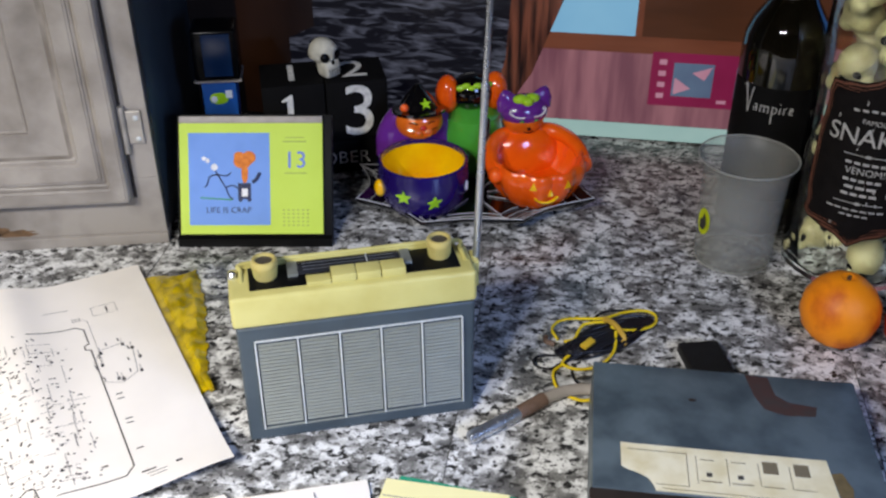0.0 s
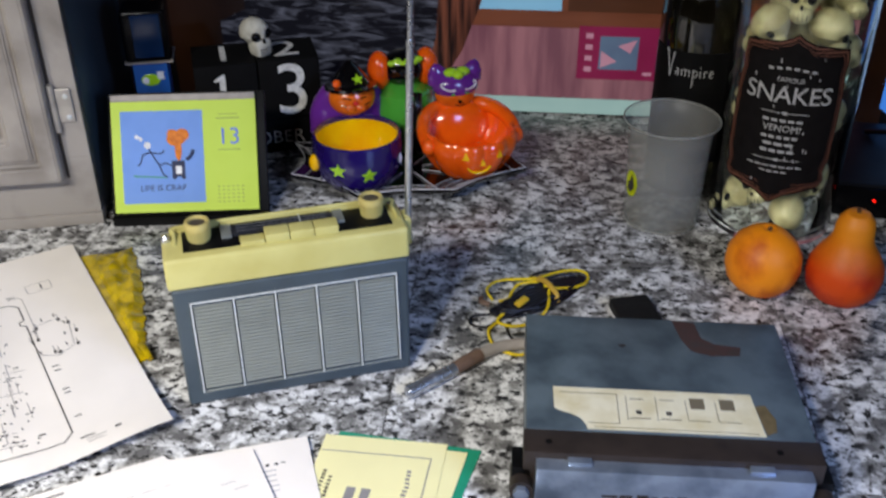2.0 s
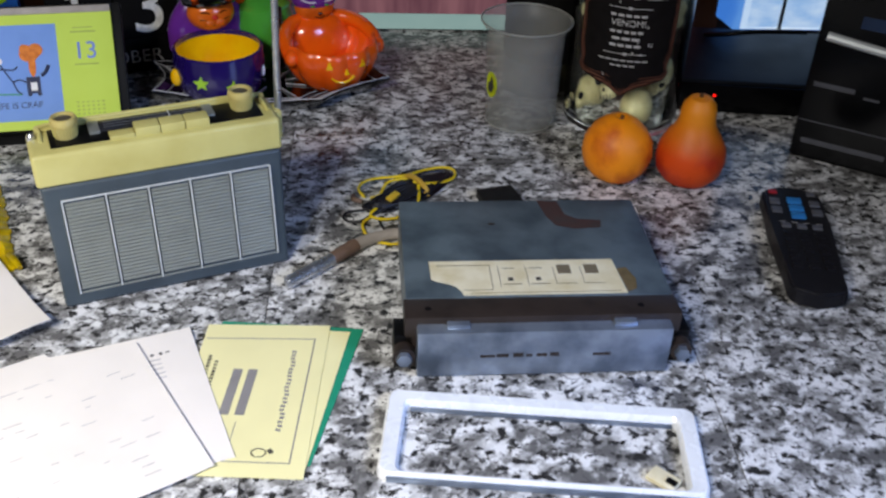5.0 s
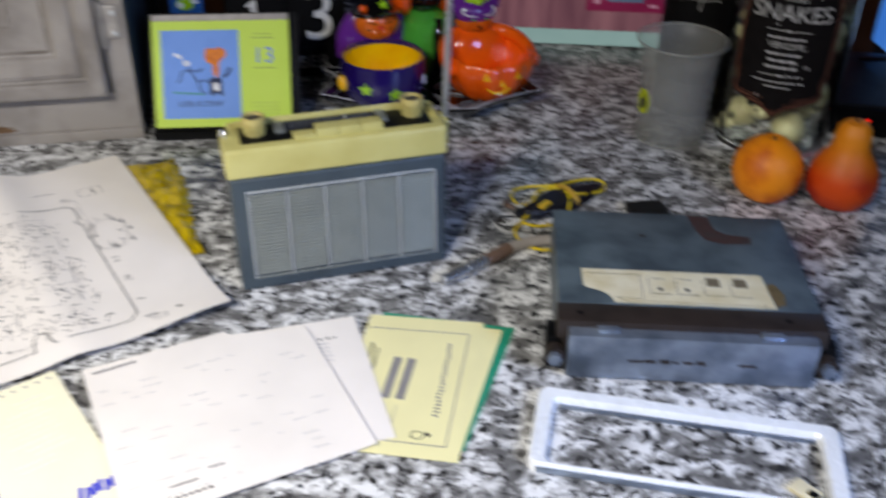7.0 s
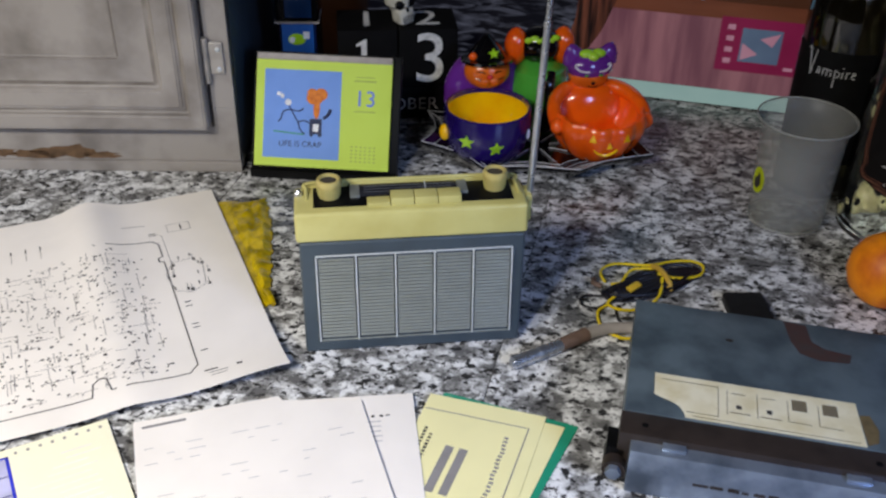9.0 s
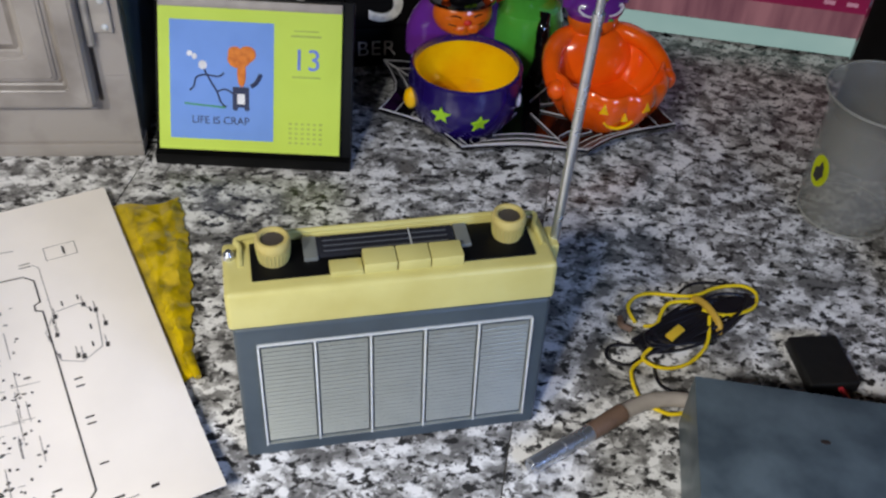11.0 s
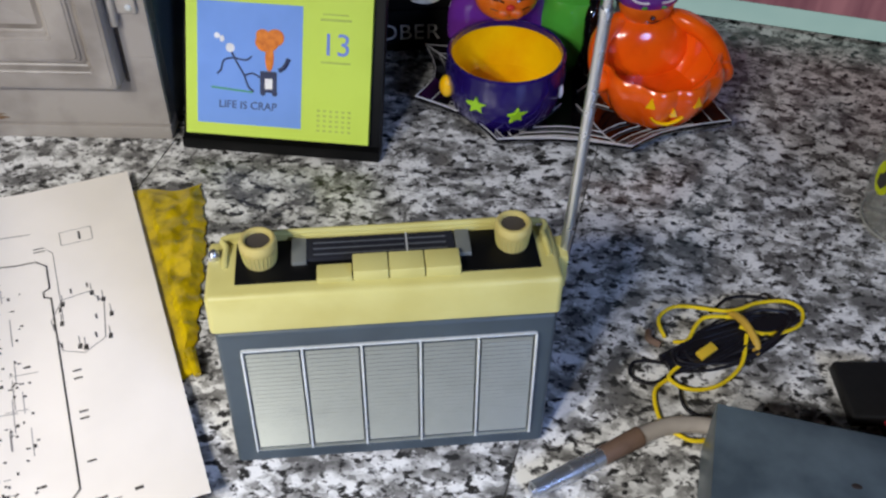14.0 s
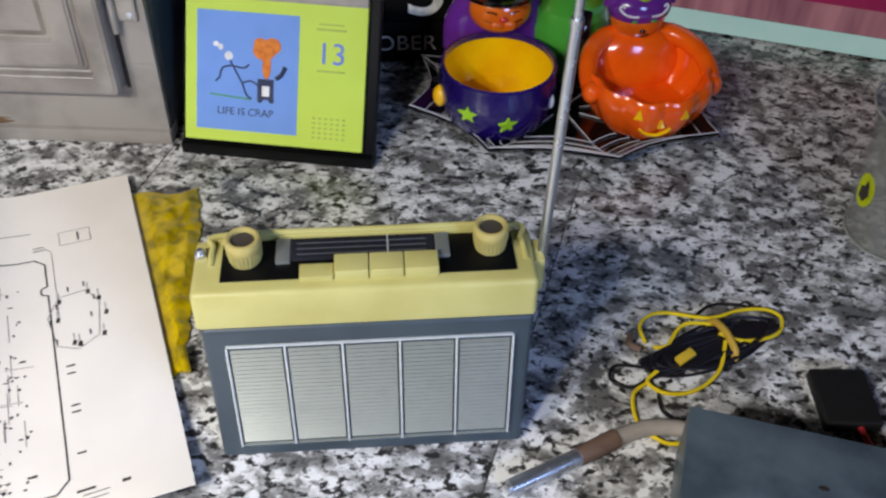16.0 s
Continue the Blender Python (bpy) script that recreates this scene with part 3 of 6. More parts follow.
# ---- television at the back of the counter, its picture lit ----
def television():
    tv = thing("television", pose(*on_counter(0.27, 0.537), 0, 0, TURN), "large flat television showing a lit room scene, standing on the counter", "television")
    o = -0.27
    part("housing", one_box(-0.26 + o, 0.87 + o, 0.006, 0.05, 0.0, 0.60, bevel=0.004), "black", tv)
    screen = part("screen", one_box(-0.25 + o, 0.86 + o, 0.001, 0.0065, 0.002, 0.59), "black_picture", tv, "glowing screen", False)

    def patch(pts, material, lift):
        bm = bmesh.new()
        bm.faces.new([bm.verts.new((u + o, 0.001 - 0.0004 * lift, z)) for u, z in pts])
        part("picture_patch", bm, material, screen, smooth=False)

    def rect(u0, u1, z0, z1, material, lift=1):
        patch([(u0, z0), (u1, z0), (u1, z1), (u0, z1)], material, lift)

    rect(-0.19, -0.10, 0.004, 0.55, "brown_picture")
    rect(-0.10, 0.13, 0.004, 0.55, "cloth_picture")
    patch([(-0.13, 0.004), (-0.09, 0.004), (-0.09, 0.12), (-0.13, 0.10)], "cloth_picture", 2)
    rect(0.13, 0.62, 0.0215, 0.105, "pink_picture")
    rect(0.13, 0.62, 0.105, 0.124, "rail_picture", 2)
    rect(0.14, 0.257, 0.124, 0.40, "sky_picture", 2)
    rect(0.257, 0.62, 0.105, 0.45, "wood_picture", 1.5)
    rect(0.257, 0.264, 0.105, 0.45, "rail_picture", 2.5)
    rect(0.13, 0.62, 0.0025, 0.0215, "mint_picture", 2)
    patch([(0.10, 0.02), (0.13, 0.045), (0.148, 0.075), (0.182, 0.17), (0.21, 0.30), (0.15, 0.30), (0.122, 0.16), (0.118, 0.09)], "strand_picture", 3)
    rect(0.278, 0.45, 0.046, 0.108, "magenta_picture", 3)
    rect(0.302, 0.345, 0.058, 0.097, "slate_picture", 4)
    patch([(0.304, 0.060), (0.304, 0.080), (0.322, 0.068)], "rose_picture", 5)
    patch([(0.322, 0.086), (0.343, 0.094), (0.336, 0.078)], "rose_picture", 5)
    for i in range(4):
        rect(0.286, 0.294, 0.055 + i * 0.013, 0.061 + i * 0.013, "rose_picture", 4)
        rect(0.352 + i * 0.02, 0.362 + i * 0.02, 0.052, 0.056, "rose_picture", 4)
    rect(0.59, 0.622, 0.004, 0.45, "brown_picture", 3)
    patch([(0.650, 0.002), (0.860, 0.002), (0.860, 0.30), (0.617, 0.30), (0.619, 0.024)], "window_frame_picture", 4)
    rect(0.651, 0.860, 0.008, 0.20, "white_picture", 5)
    rect(0.659, 0.860, 0.011, 0.20, "window_picture", 6)
    rect(0.697, 0.7015, 0.008, 0.20, "black_picture", 7)
    rect(0.752, 0.7565, 0.008, 0.20, "black_picture", 7)
    rect(0.64, 0.860, 0.002, 0.0075, "black_picture", 7)


television()


# ---- grey painted cabinet standing on the counter ----
def cabinet():
    cab = thing("kitchen_cabinet", pose(-0.077, 0.293, 0, 0, 0, -5.4), "worn grey painted wooden cabinet with a raised panel door", "cabinet")
    part("body", one_box(-0.62, -0.004, 0.018, 0.42, 0.0, 0.80), "cabinet", cab)
    # the side turned from the lamps, its shade painted in
    part("side_panel", one_box(-0.004, 0.0, 0.004, 0.42, 0.0, 0.80, bevel=0.001), "cabinet_side_shade", cab, "grey side panel with its shade painted in as dark teal")
    part("stile", one_box(-0.034, 0.0, 0.0, 0.018, 0.0702, 0.80), "cabinet", cab)
    part("bottom_rail", one_box(-0.62, 0.0, 0.0, 0.018, 0.012, 0.07), "cabinet", cab)
    part("plinth", one_box(-0.62, 0.001, -0.003, 0.018, 0.0, 0.0115, bevel=0.0015), "cabinet", cab)
    # door: a stepped moulding run round a raised field
    steps = [(0, 0.0), (0, -0.014), (0.0025, -0.017), (0.016, -0.017), (0.0175, -0.0105), (0.021, -0.0105), (0.0235, -0.0145), (0.040, -0.0135), (0.043, -0.0075), (0.048, -0.0075), (0.071, -0.0165), (0.075, -0.0175), (0.076, -0.0155), (0.30, -0.0155)]
    x0, x1, z0, z1 = -0.57, -0.0245, 0.052, 0.75
    bm = bmesh.new()
    rings = []
    for d, y in steps:
        d = min(d, 0.20)
        rings.append([bm.verts.new(c) for c in ((x0 + d, y, z0 + d), (x1 - d, y, z0 + d), (x1 - d, y, z1 - d), (x0 + d, y, z1 - d))])
    for a, b in zip(rings, rings[1:]):
        for i in range(4):
            bm.faces.new((a[i], a[(i + 1) % 4], b[(i + 1) % 4], b[i]))
    bm.faces.new(rings[-1])
    bmesh.ops.bevel(bm, geom=list(bm.edges), offset=0.0014, segments=3, affect="EDGES")
    door = part("door", bm, "cabinet", cab)
    # thin strips paint recess shade into the moulding grooves
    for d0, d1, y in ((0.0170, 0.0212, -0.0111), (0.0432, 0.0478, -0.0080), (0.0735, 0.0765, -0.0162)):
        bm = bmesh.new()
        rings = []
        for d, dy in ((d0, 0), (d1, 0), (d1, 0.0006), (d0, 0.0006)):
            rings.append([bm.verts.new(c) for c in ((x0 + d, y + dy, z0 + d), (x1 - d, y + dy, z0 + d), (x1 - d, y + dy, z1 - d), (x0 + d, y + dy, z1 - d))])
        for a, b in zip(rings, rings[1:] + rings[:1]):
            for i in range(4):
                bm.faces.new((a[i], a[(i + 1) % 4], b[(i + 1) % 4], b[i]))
        part("groove_shade_line", bm, "groove_shade", door, "painted brown shade line in the moulding", False)
    # dark line in the groove beside the door
    part("door_gap", one_box(-0.0242, -0.0215, -0.0008, 0.001, 0.05, 0.75), "gap", cab, "dark gap beside the door")
    hinge = part("hinge", one_box(-0.0190, -0.0050, -0.0032, -0.0004, 0.106, 0.138, bevel=0.0014, segs=3), "hinge", door, "painted metal hinge")
    part("hinge_barrel", rod((-0.0215, -0.004, 0.098), (-0.0215, -0.004, 0.143), 0.0032, 12), "hinge", door)
    for z in (0.111, 0.131):
        part("screw", ball(-0.010, -0.0034, z, 0.0026, 0.0012, 0.0026, 12), "silver_bright", hinge)
    # chipped paint along the bottom rail
    rnd = random.Random(4)
    for cx, cz, w, h in ((-0.172, 0.0205, 0.032, 0.0075), (-0.205, 0.0175, 0.022, 0.005), (-0.140, 0.0175, 0.020, 0.0042), (-0.235, 0.018, 0.014, 0.004)):
        pts = [(cx + w * (1 + 0.3 * rnd.uniform(-1, 1)) * math.cos(k * math.pi / 8), cz + h * (1 + 0.45 * rnd.uniform(-1, 1)) * math.sin(k * math.pi / 8)) for k in range(16)]
        pts = [(x + rnd.uniform(-1, 1) * 0.0015, max(0.0125, z)) for x, z in pts]
        bm = bmesh.new()
        bm.faces.new([bm.verts.new((x, 0.0003, z)) for x, z in pts])
        r = bmesh.ops.extrude_face_region(bm, geom=bm.faces[:])
        for v in [g for g in r["geom"] if isinstance(g, bmesh.types.BMVert)]:
            v.co.y -= 0.0007
        part("paint_chip", bm, "bare", cab, "bare wood where the paint has chipped", False)


cabinet()


# ---- portable radio ----
def portable_radio():
    r = thing("portable_radio", pose(0.0, 0.0, 0, 0, 0, 1.0), "slate-grey and cream portable transistor radio with silver grille and raised aerial", "radio")
    lean = 0.09

    def sheared(bm):
        """Lean the front back as it rises; the back stays upright."""
        for v in bm.verts:
            if v.co.y < 0.025:
                v.co.y += lean * v.co.z
        return bm

    bm = one_box(-0.0085, 0.1575, 0.0, 0.047, 0.001, 0.0958, bevel=0.003, segs=3)
    for v in bm.verts:
        if v.co.x > 0.07:
            v.co.x += 0.02 * v.co.z
    part("case", sheared(bm), "slate", r, "slate-grey moulded case")
    top = one_box(-0.0105, 0.1605, -0.0005, 0.050, 0.0958, 0.1195, bevel=0.0032, segs=3)
    part("top_case", sheared(top), "cream", r, "yellowed cream top section")
    part("back_rim", one_box(-0.002, 0.153, 0.0475, 0.0515, 0.118, 0.1222, bevel=0.0014), "cream", r)
    # grille
    gx0, gx1, gz0, gz1 = 0.0032, 0.1490, 0.0120, 0.0850
    grille = part("grille", sheared(one_box(gx0, gx1, -0.0004, 0.004, gz0, gz1, bevel=0.0003)), "slate", r, "ribbed silver loudspeaker grille")
    w = (gx1 - gx0) / 5
    for k in range(5):
        bm = bmesh.new()
        a, b = gx0 + k * w + 0.0016, gx0 + (k + 1) * w - 0.0016
        n = 24
        for j in range(n):
            z = gz0 + 0.0022 + (gz1 - gz0 - 0.0044) * j / n
            h = (gz1 - gz0 - 0.0044) / n
            y = -0.0008
            q = [bm.verts.new(c) for c in ((a, y, z), (b, y, z), (b, y - 0.0017, z + h * 0.62), (a, y - 0.0017, z + h * 0.62), (b, y - 0.0002, z + h * 0.97), (a, y - 0.0002, z + h * 0.97))]
            bm.faces.new((q[0], q[1], q[2], q[3]))
            bm.faces.new((q[3], q[2], q[4], q[5]))
        part("grille_panel", sheared(bm), "silver", grille, smooth=False)
    for k in range(6):
        x = gx0 + k * w
        part("grille_bar", sheared(one_box(x - 0.00055, x + 0.00055, -0.0026, 0.0, gz0, gz1, bevel=0.0003)), "silver_bright", grille)
    for z, m in ((gz0, "silver"), (gz1, "silver_bright")):
        part("grille_edge", sheared(one_box(gx0, gx1, -0.0016, 0.0, z - 0.0005, z + 0.0004, bevel=0.0003)), m, grille)
    # control panel
    part("control_panel", one_box(0.0035, 0.1505, 0.0185, 0.0465, 0.1165, 0.1204, bevel=0.0008), "black", r, "black control panel")
    dial = part("tuning_dial", one_box(0.037, 0.110, 0.0305, 0.0455, 0.1195, 0.1222, bevel=0.0007), "dial", r, "smoked tuning scale")
    for j in range(3):
        part("scale_line", one_box(0.041, 0.106, 0.0330 + j * 0.004, 0.0335 + j * 0.004, 0.1222, 0.1225), "dial_mark", dial, smooth=False)
    part("pointer", one_box(0.0862, 0.0869, 0.0308, 0.0452, 0.1222, 0.1227), "silver_bright", dial, smooth=False)
    for x in (0.0305, 0.1105):
        part("dial_cap", one_box(x, x + 0.0072, 0.0285, 0.0455, 0.1195, 0.1226, bevel=0.0007), "silver", dial, "silver end cap")
    for k in range(4):
        z1, y1 = (0.1226, 0.0262) if k == 0 else (0.1258, 0.0290)
        part("push_button", one_box(0.0425 + k * 0.0173, 0.0593 + k * 0.0173, 0.0165, y1, 0.117, z1, bevel=0.0008), "cream", r, "cream push button")
    for x, y in ((0.0155, 0.0335), (0.1385, 0.0355)):
        k = part("knob", moved(lathe([(0, 0.119), (0.0074, 0.119), (0.0078, 0.1215), (0.0086, 0.1290), (0.0091, 0.1300), (0.0092, 0.1328), (0.0084, 0.1348), (0.0074, 0.1352), (0.0062, 0.1346), (0.0059, 0.1328), (0, 0.1325)], 40), Matrix.Translation((x, y, 0))), "cream_light", r, "cream control knob")
        part("knob_cap", moved(lathe([(0, 0.1332), (0.0058, 0.1332), (0.0060, 0.1328), (0.0060, 0.1325), (0, 0.1325)], 32), Matrix.Translation((x, y, 0))), "knob_centre", k, "dark knob centre")
        for a in range(28):
            t = 2 * math.pi * a / 28
            ridge = tube([(x + 0.0078 * math.cos(t), y + 0.0078 * math.sin(t), 0.1215), (x + 0.0087 * math.cos(t), y + 0.0087 * math.sin(t), 0.1288)], 0.00035, 4, 1)
            part("knob_ridge", ridge, "cream", k)
    # folded carrying handle: a bar along the back edge with a bent end on each side
    part("handle", tube([(-0.0015, 0.030, 0.1190), (-0.0012, 0.042, 0.1210), (0.004, 0.0490, 0.1228), (0.078, 0.0495, 0.1230), (0.150, 0.0490, 0.1228), (0.1545, 0.040, 0.1215), (0.1560, 0.026, 0.1192)], 0.0016, 8, 6), "cream", r, "cream folded carrying handle")
    part("handle_stud", moved(lathe([(0, 0), (0.003, 0), (0.003, 0.004), (0.0015, 0.006), (0, 0.006)], 16), Matrix.Translation((-0.007, 0.038, 0.118))), "chrome", r, "chrome stud")
    # aerial on the side of the top
    ant = part("aerial_mount", one_box(0.1595, 0.1665, 0.028, 0.044, 0.094, 0.116, bevel=0.0015), "cream", r)
    base, tip = Vector((0.1650, 0.0345, 0.098)), Vector((0.1712, 0.0415, 0.2450))
    d = (tip - base)
    part("aerial_lower", rod(base, base + d, 0.0026, 14), "chrome", ant, "chrome telescopic aerial")
    part("aerial_joint", rod(base + d * 0.985, base + d * 1.01, 0.0030, 14), "chrome", ant)
    part("aerial_middle", rod(base + d, base + d * 1.9, 0.0021, 14), "chrome", ant)
    part("aerial_upper", rod(base + d * 1.9, base + d * 2.6, 0.0016, 12), "chrome", ant)
    part("aerial_hinge", moved(ball(0, 0, 0, 0.0042, 0.0042, 0.0046, 16), Matrix.Translation(base)), "chrome", ant)


portable_radio()


# ---- car radio unit ----
def car_radio():
    c = thing("car_radio", pose(0.2785, -0.183, 0, 0, 0, -18.7), "old grey steel car radio with a worn chrome front", "car radio")
    case = part("case", one_box(-0.0885, 0.0950, 0.027, 0.152, 0.002, 0.0455, bevel=0.0012), "zinc", c, "scratched grey steel case")
    part("front_strip", one_box(-0.090, 0.0965, 0.006, 0.0275, 0.003, 0.0448, bevel=0.0012), "brown_steel", c, "dark brown front collar")
    part("face", one_box(-0.0820, 0.0890, -0.004, 0.010, 0.0025, 0.0395, bevel=0.0016), "worn_chrome", c, "hazy chrome front plate")
    for x in (-0.062, 0.050):
        part("clip", one_box(x, x + 0.015, 0.001, 0.0085, 0.0390, 0.0418, bevel=0.0006), "worn_chrome", c, "bright metal clip")
    for i, (x, w) in enumerate(((-0.040, 0.010), (-0.029, 0.008), (-0.018, 0.007), (-0.009, 0.004), (-0.002, 0.007), (0.007, 0.006), (0.036, 0.012))):
        part("worn_mark", one_box(x, x + w, -0.0043, -0.0038, 0.0185, 0.0205 + 0.0006 * (i % 3)), "brown_steel", c, smooth=False)
    for cx in (-0.0905, 0.0975):
        shaft = part("control_shaft", rod((cx, -0.002, 0.018), (cx, 0.020, 0.018), 0.0075, 18), "brown_steel", c, "dark control shaft")
        part("shaft_nut", rod((cx, -0.006, 0.018), (cx, -0.002, 0.018), 0.0052, 6), "worn_chrome", shaft)
        part("bracket", one_box(cx - 0.0065, cx + 0.0065, 0.006, 0.026, 0.003, 0.030, bevel=0.001), "black", c)
    pts = [(-0.0703, 0.0690), (0.0610, 0.0690), (0.0640, 0.0285), (-0.0490, 0.0285), (-0.0500, 0.0330), (-0.0535, 0.0390), (-0.0590, 0.0425), (-0.0660, 0.0450), (-0.0700, 0.0475)]
    label = part("paper_label", prism(pts, 0.0455, 0.0459), "label", case, "torn cream paper label", False)
    z0, z1 = 0.0459, 0.0461

    def mark(x0, x1, y0, y1, m="label_print"):
        part("printed_mark", one_box(x0, x1, y0, y1, z0, z1), m, label, smooth=False)

    for x0, x1, y0, y1 in ((-0.0655, -0.0280, 0.0632, 0.0637), (-0.0284, -0.0279, 0.0340, 0.0637), (-0.0490, -0.0280, 0.0340, 0.0344), (-0.045, 0.060, 0.0305, 0.0309)):
        mark(x0, x1, y0, y1)
    for x in (-0.0205, -0.0010):
        mark(x, x + 0.013, 0.0400, 0.0408)
        mark(x + 0.004, x + 0.0075, 0.0445, 0.0480, "ink")
        mark(x - 0.002, x - 0.0016, 0.038, 0.062)
        mark(x + 0.001, x + 0.010, 0.0590, 0.0596)
    for x in (0.0195, 0.0390):
        mark(x, x + 0.0095, 0.0520, 0.0625)
        mark(x - 0.002, x + 0.0115, 0.0400, 0.0405)
        mark(x - 0.003, x - 0.0026, 0.040, 0.060)
    rnd = random.Random(2)
    for name, pts, m in (
        ("rust_stain", [(0.018, 0.150), (0.036, 0.150), (0.037, 0.130), (0.046, 0.124), (0.064, 0.121), (0.062, 0.112), (0.042, 0.110), (0.028, 0.114), (0.022, 0.128)], "rust"),
        ("glue_stain", [(0.0622, 0.058), (0.070, 0.060), (0.0735, 0.046), (0.072, 0.033), (0.0650, 0.0300)], "glue"),
    ):
        bm = prism([(x + rnd.uniform(-1, 1) * 0.0012, y + rnd.uniform(-1, 1) * 0.0008) for x, y in pts], 0.0455, 0.04565)
        part(name, bm, m, case, "reddish rust stain" if m == "rust" else "brown glue stain", False)
    for x, y in ((-0.074, 0.016), (0.070, 0.016)):
        part("screw_hole", moved(lathe([(0, 0.0449), (0.0022, 0.0449), (0.0026, 0.0446)], 12), Matrix.Translation((x, y, 0))), "black", c)
    part("dent", ball(-0.02, 0.118, 0.0455, 0.0028, 0.0016, 0.0003, 12), "brown_steel", case)


car_radio()


# ---- loose trim frame ----
def trim_frame():
    f = thing("trim_frame", pose(0.2490, -0.2462, 0, 0, 0, -26.6), "silvered white plastic trim frame lying on the counter", "trim frame")
    bm = bmesh.new()

    def rounded(w, h, r, z, dy=0.0):
        out = []
        for cx, cy, a0 in ((w - r, h - r, 0), (-w + r, h - r, 90), (-w + r, -h + r, 180), (w - r, -h + r, 270)):
            for k in range(6):
                a = radians(a0 + 18 * k)
                out.append(bm.verts.new((cx + r * math.cos(a), cy + dy + r * math.sin(a), z)))
        return out

    rings = [rounded(0.0995, 0.0370, 0.007, 0.0), rounded(0.0990, 0.0366, 0.007, 0.0060), rounded(0.0975, 0.0355, 0.006, 0.0076), rounded(0.0885, 0.0312, 0.005, 0.0070, -0.0030), rounded(0.0872, 0.0302, 0.005, 0.0050, -0.0036), rounded(0.0868, 0.0298, 0.005, 0.0, -0.0038)]
    rings.append(rings[0])
    for a, b in zip(rings, rings[1:]):
        n = len(a)
        for i in range(n):
            bm.faces.new((a[i], a[(i + 1) % n], b[(i + 1) % n], b[i]))
    part("rim", bm, "white_trim", f)
    # added grey strip in place of the shade under the back bar
    part("inner_shade_strip", one_box(-0.0840, 0.0840, 0.0232, 0.0250, 0.0005, 0.0035, bevel=0.0005), "worn_chrome", f, "grey strip standing in for shade inside the rim")
    part("front_lip", one_box(-0.0930, 0.0930, -0.0385, -0.0362, 0.0005, 0.0045, bevel=0.0006), "worn_chrome", f, "thin silver front lip")
    part("tab", moved(one_box(-0.0095, 0.0095, -0.0060, 0.0060, 0.0005, 0.0042, bevel=0.0016), Matrix.Translation((0.0730, -0.0220, 0)) @ pose(0, 0, 0, 0, 0, -38)), "label", f, "cream moulded tab")
    part("tab_clip", moved(one_box(-0.0035, 0.0035, -0.0022, 0.0022, 0.0042, 0.0054, bevel=0.0006), Matrix.Translation((0.0770, -0.0260, 0)) @ pose(0, 0, 0, 0, 0, -38)), "black", f, "dark clip on the tab")


trim_frame()


# ---- paper on the counter ----
def sheet(name, origin, turn, w, h, material, label, z=0.0012, lift=lambda x, y: 0.0, category="paper", nx=24, ny=20, cut=None):
    """A sheet of paper from its lower right corner, running left and up; lift raises it here and there, cut gives the height of its upper edge along x. Returns it with its height function."""
    th = thing(name, pose(*origin, 0, 0, 0, turn), label, category)
    bm = bmesh.new()

    def height(x, y):
        return z + lift(x, y)

    top = cut or (lambda x: h)
    grids = []
    for dz in (0.0004, 0.0):
        grids.append([[bm.verts.new((-w * i / nx, top(-w * i / nx) * j / ny, height(-w * i / nx, top(-w * i / nx) * j / ny) + dz)) for j in range(ny + 1)] for i in range(nx + 1)])
    for g in grids:
        for i in range(nx):
            for j in range(ny):
                bm.faces.new((g[i][j], g[i + 1][j], g[i + 1][j + 1], g[i][j + 1]))
    a, b = grids
    rim = [(i, 0) for i in range(nx + 1)] + [(nx, j) for j in range(1, ny + 1)] + [(i, ny) for i in range(nx - 1, -1, -1)] + [(0, j) for j in range(ny - 1, 0, -1)]
    for (i, j), (k, l) in zip(rim, rim[1:] + rim[:1]):
        bm.faces.new((a[i][j], a[k][l], b[k][l], b[i][j]))
    page = part("page", bm, material, th)
    return th, page, height


def printing(page, height, marks, material, label=""):
    """Ink on a sheet: (x, y, length, thickness, turn) bars that follow its surface."""

    def lay(bm, x, y, ln, tk, turn):
        c, s = math.cos(radians(turn)), math.sin(radians(turn))
        n = max(1, int(ln / 0.012))
        prev = None
        for k in range(n + 1):
            t = -ln / 2 + ln * k / n
            row = []
            for e in (-tk / 2, tk / 2):
                px, py = x + c * t - s * e, y + s * t + c * e
                row.append(bm.verts.new((px, py, height(px, py) + 0.0006)))
            if prev:
                bm.faces.new((prev[0], row[0], row[1], prev[1]))
            prev = row

    if len(marks) <= 12:
        for mark in marks:
            bm = bmesh.new()
            lay(bm, *mark)
            part("print_bar", bm, material, page, label, False)
        return
    bm = bmesh.new()
    for mark in marks:
        lay(bm, *mark)
    part("print", bm, material, page, label or "fine print", False, "stuff")


def bars(points, tk):
    """Bars that join a run of points."""
    out = []
    for (x0, y0), (x1, y1) in zip(points, points[1:]):
        out.append(((x0 + x1) / 2, (y0 + y1) / 2, math.hypot(x1 - x0, y1 - y0) + tk * 0.8, tk, math.degrees(math.atan2(y1 - y0, x1 - x0))))
    return out


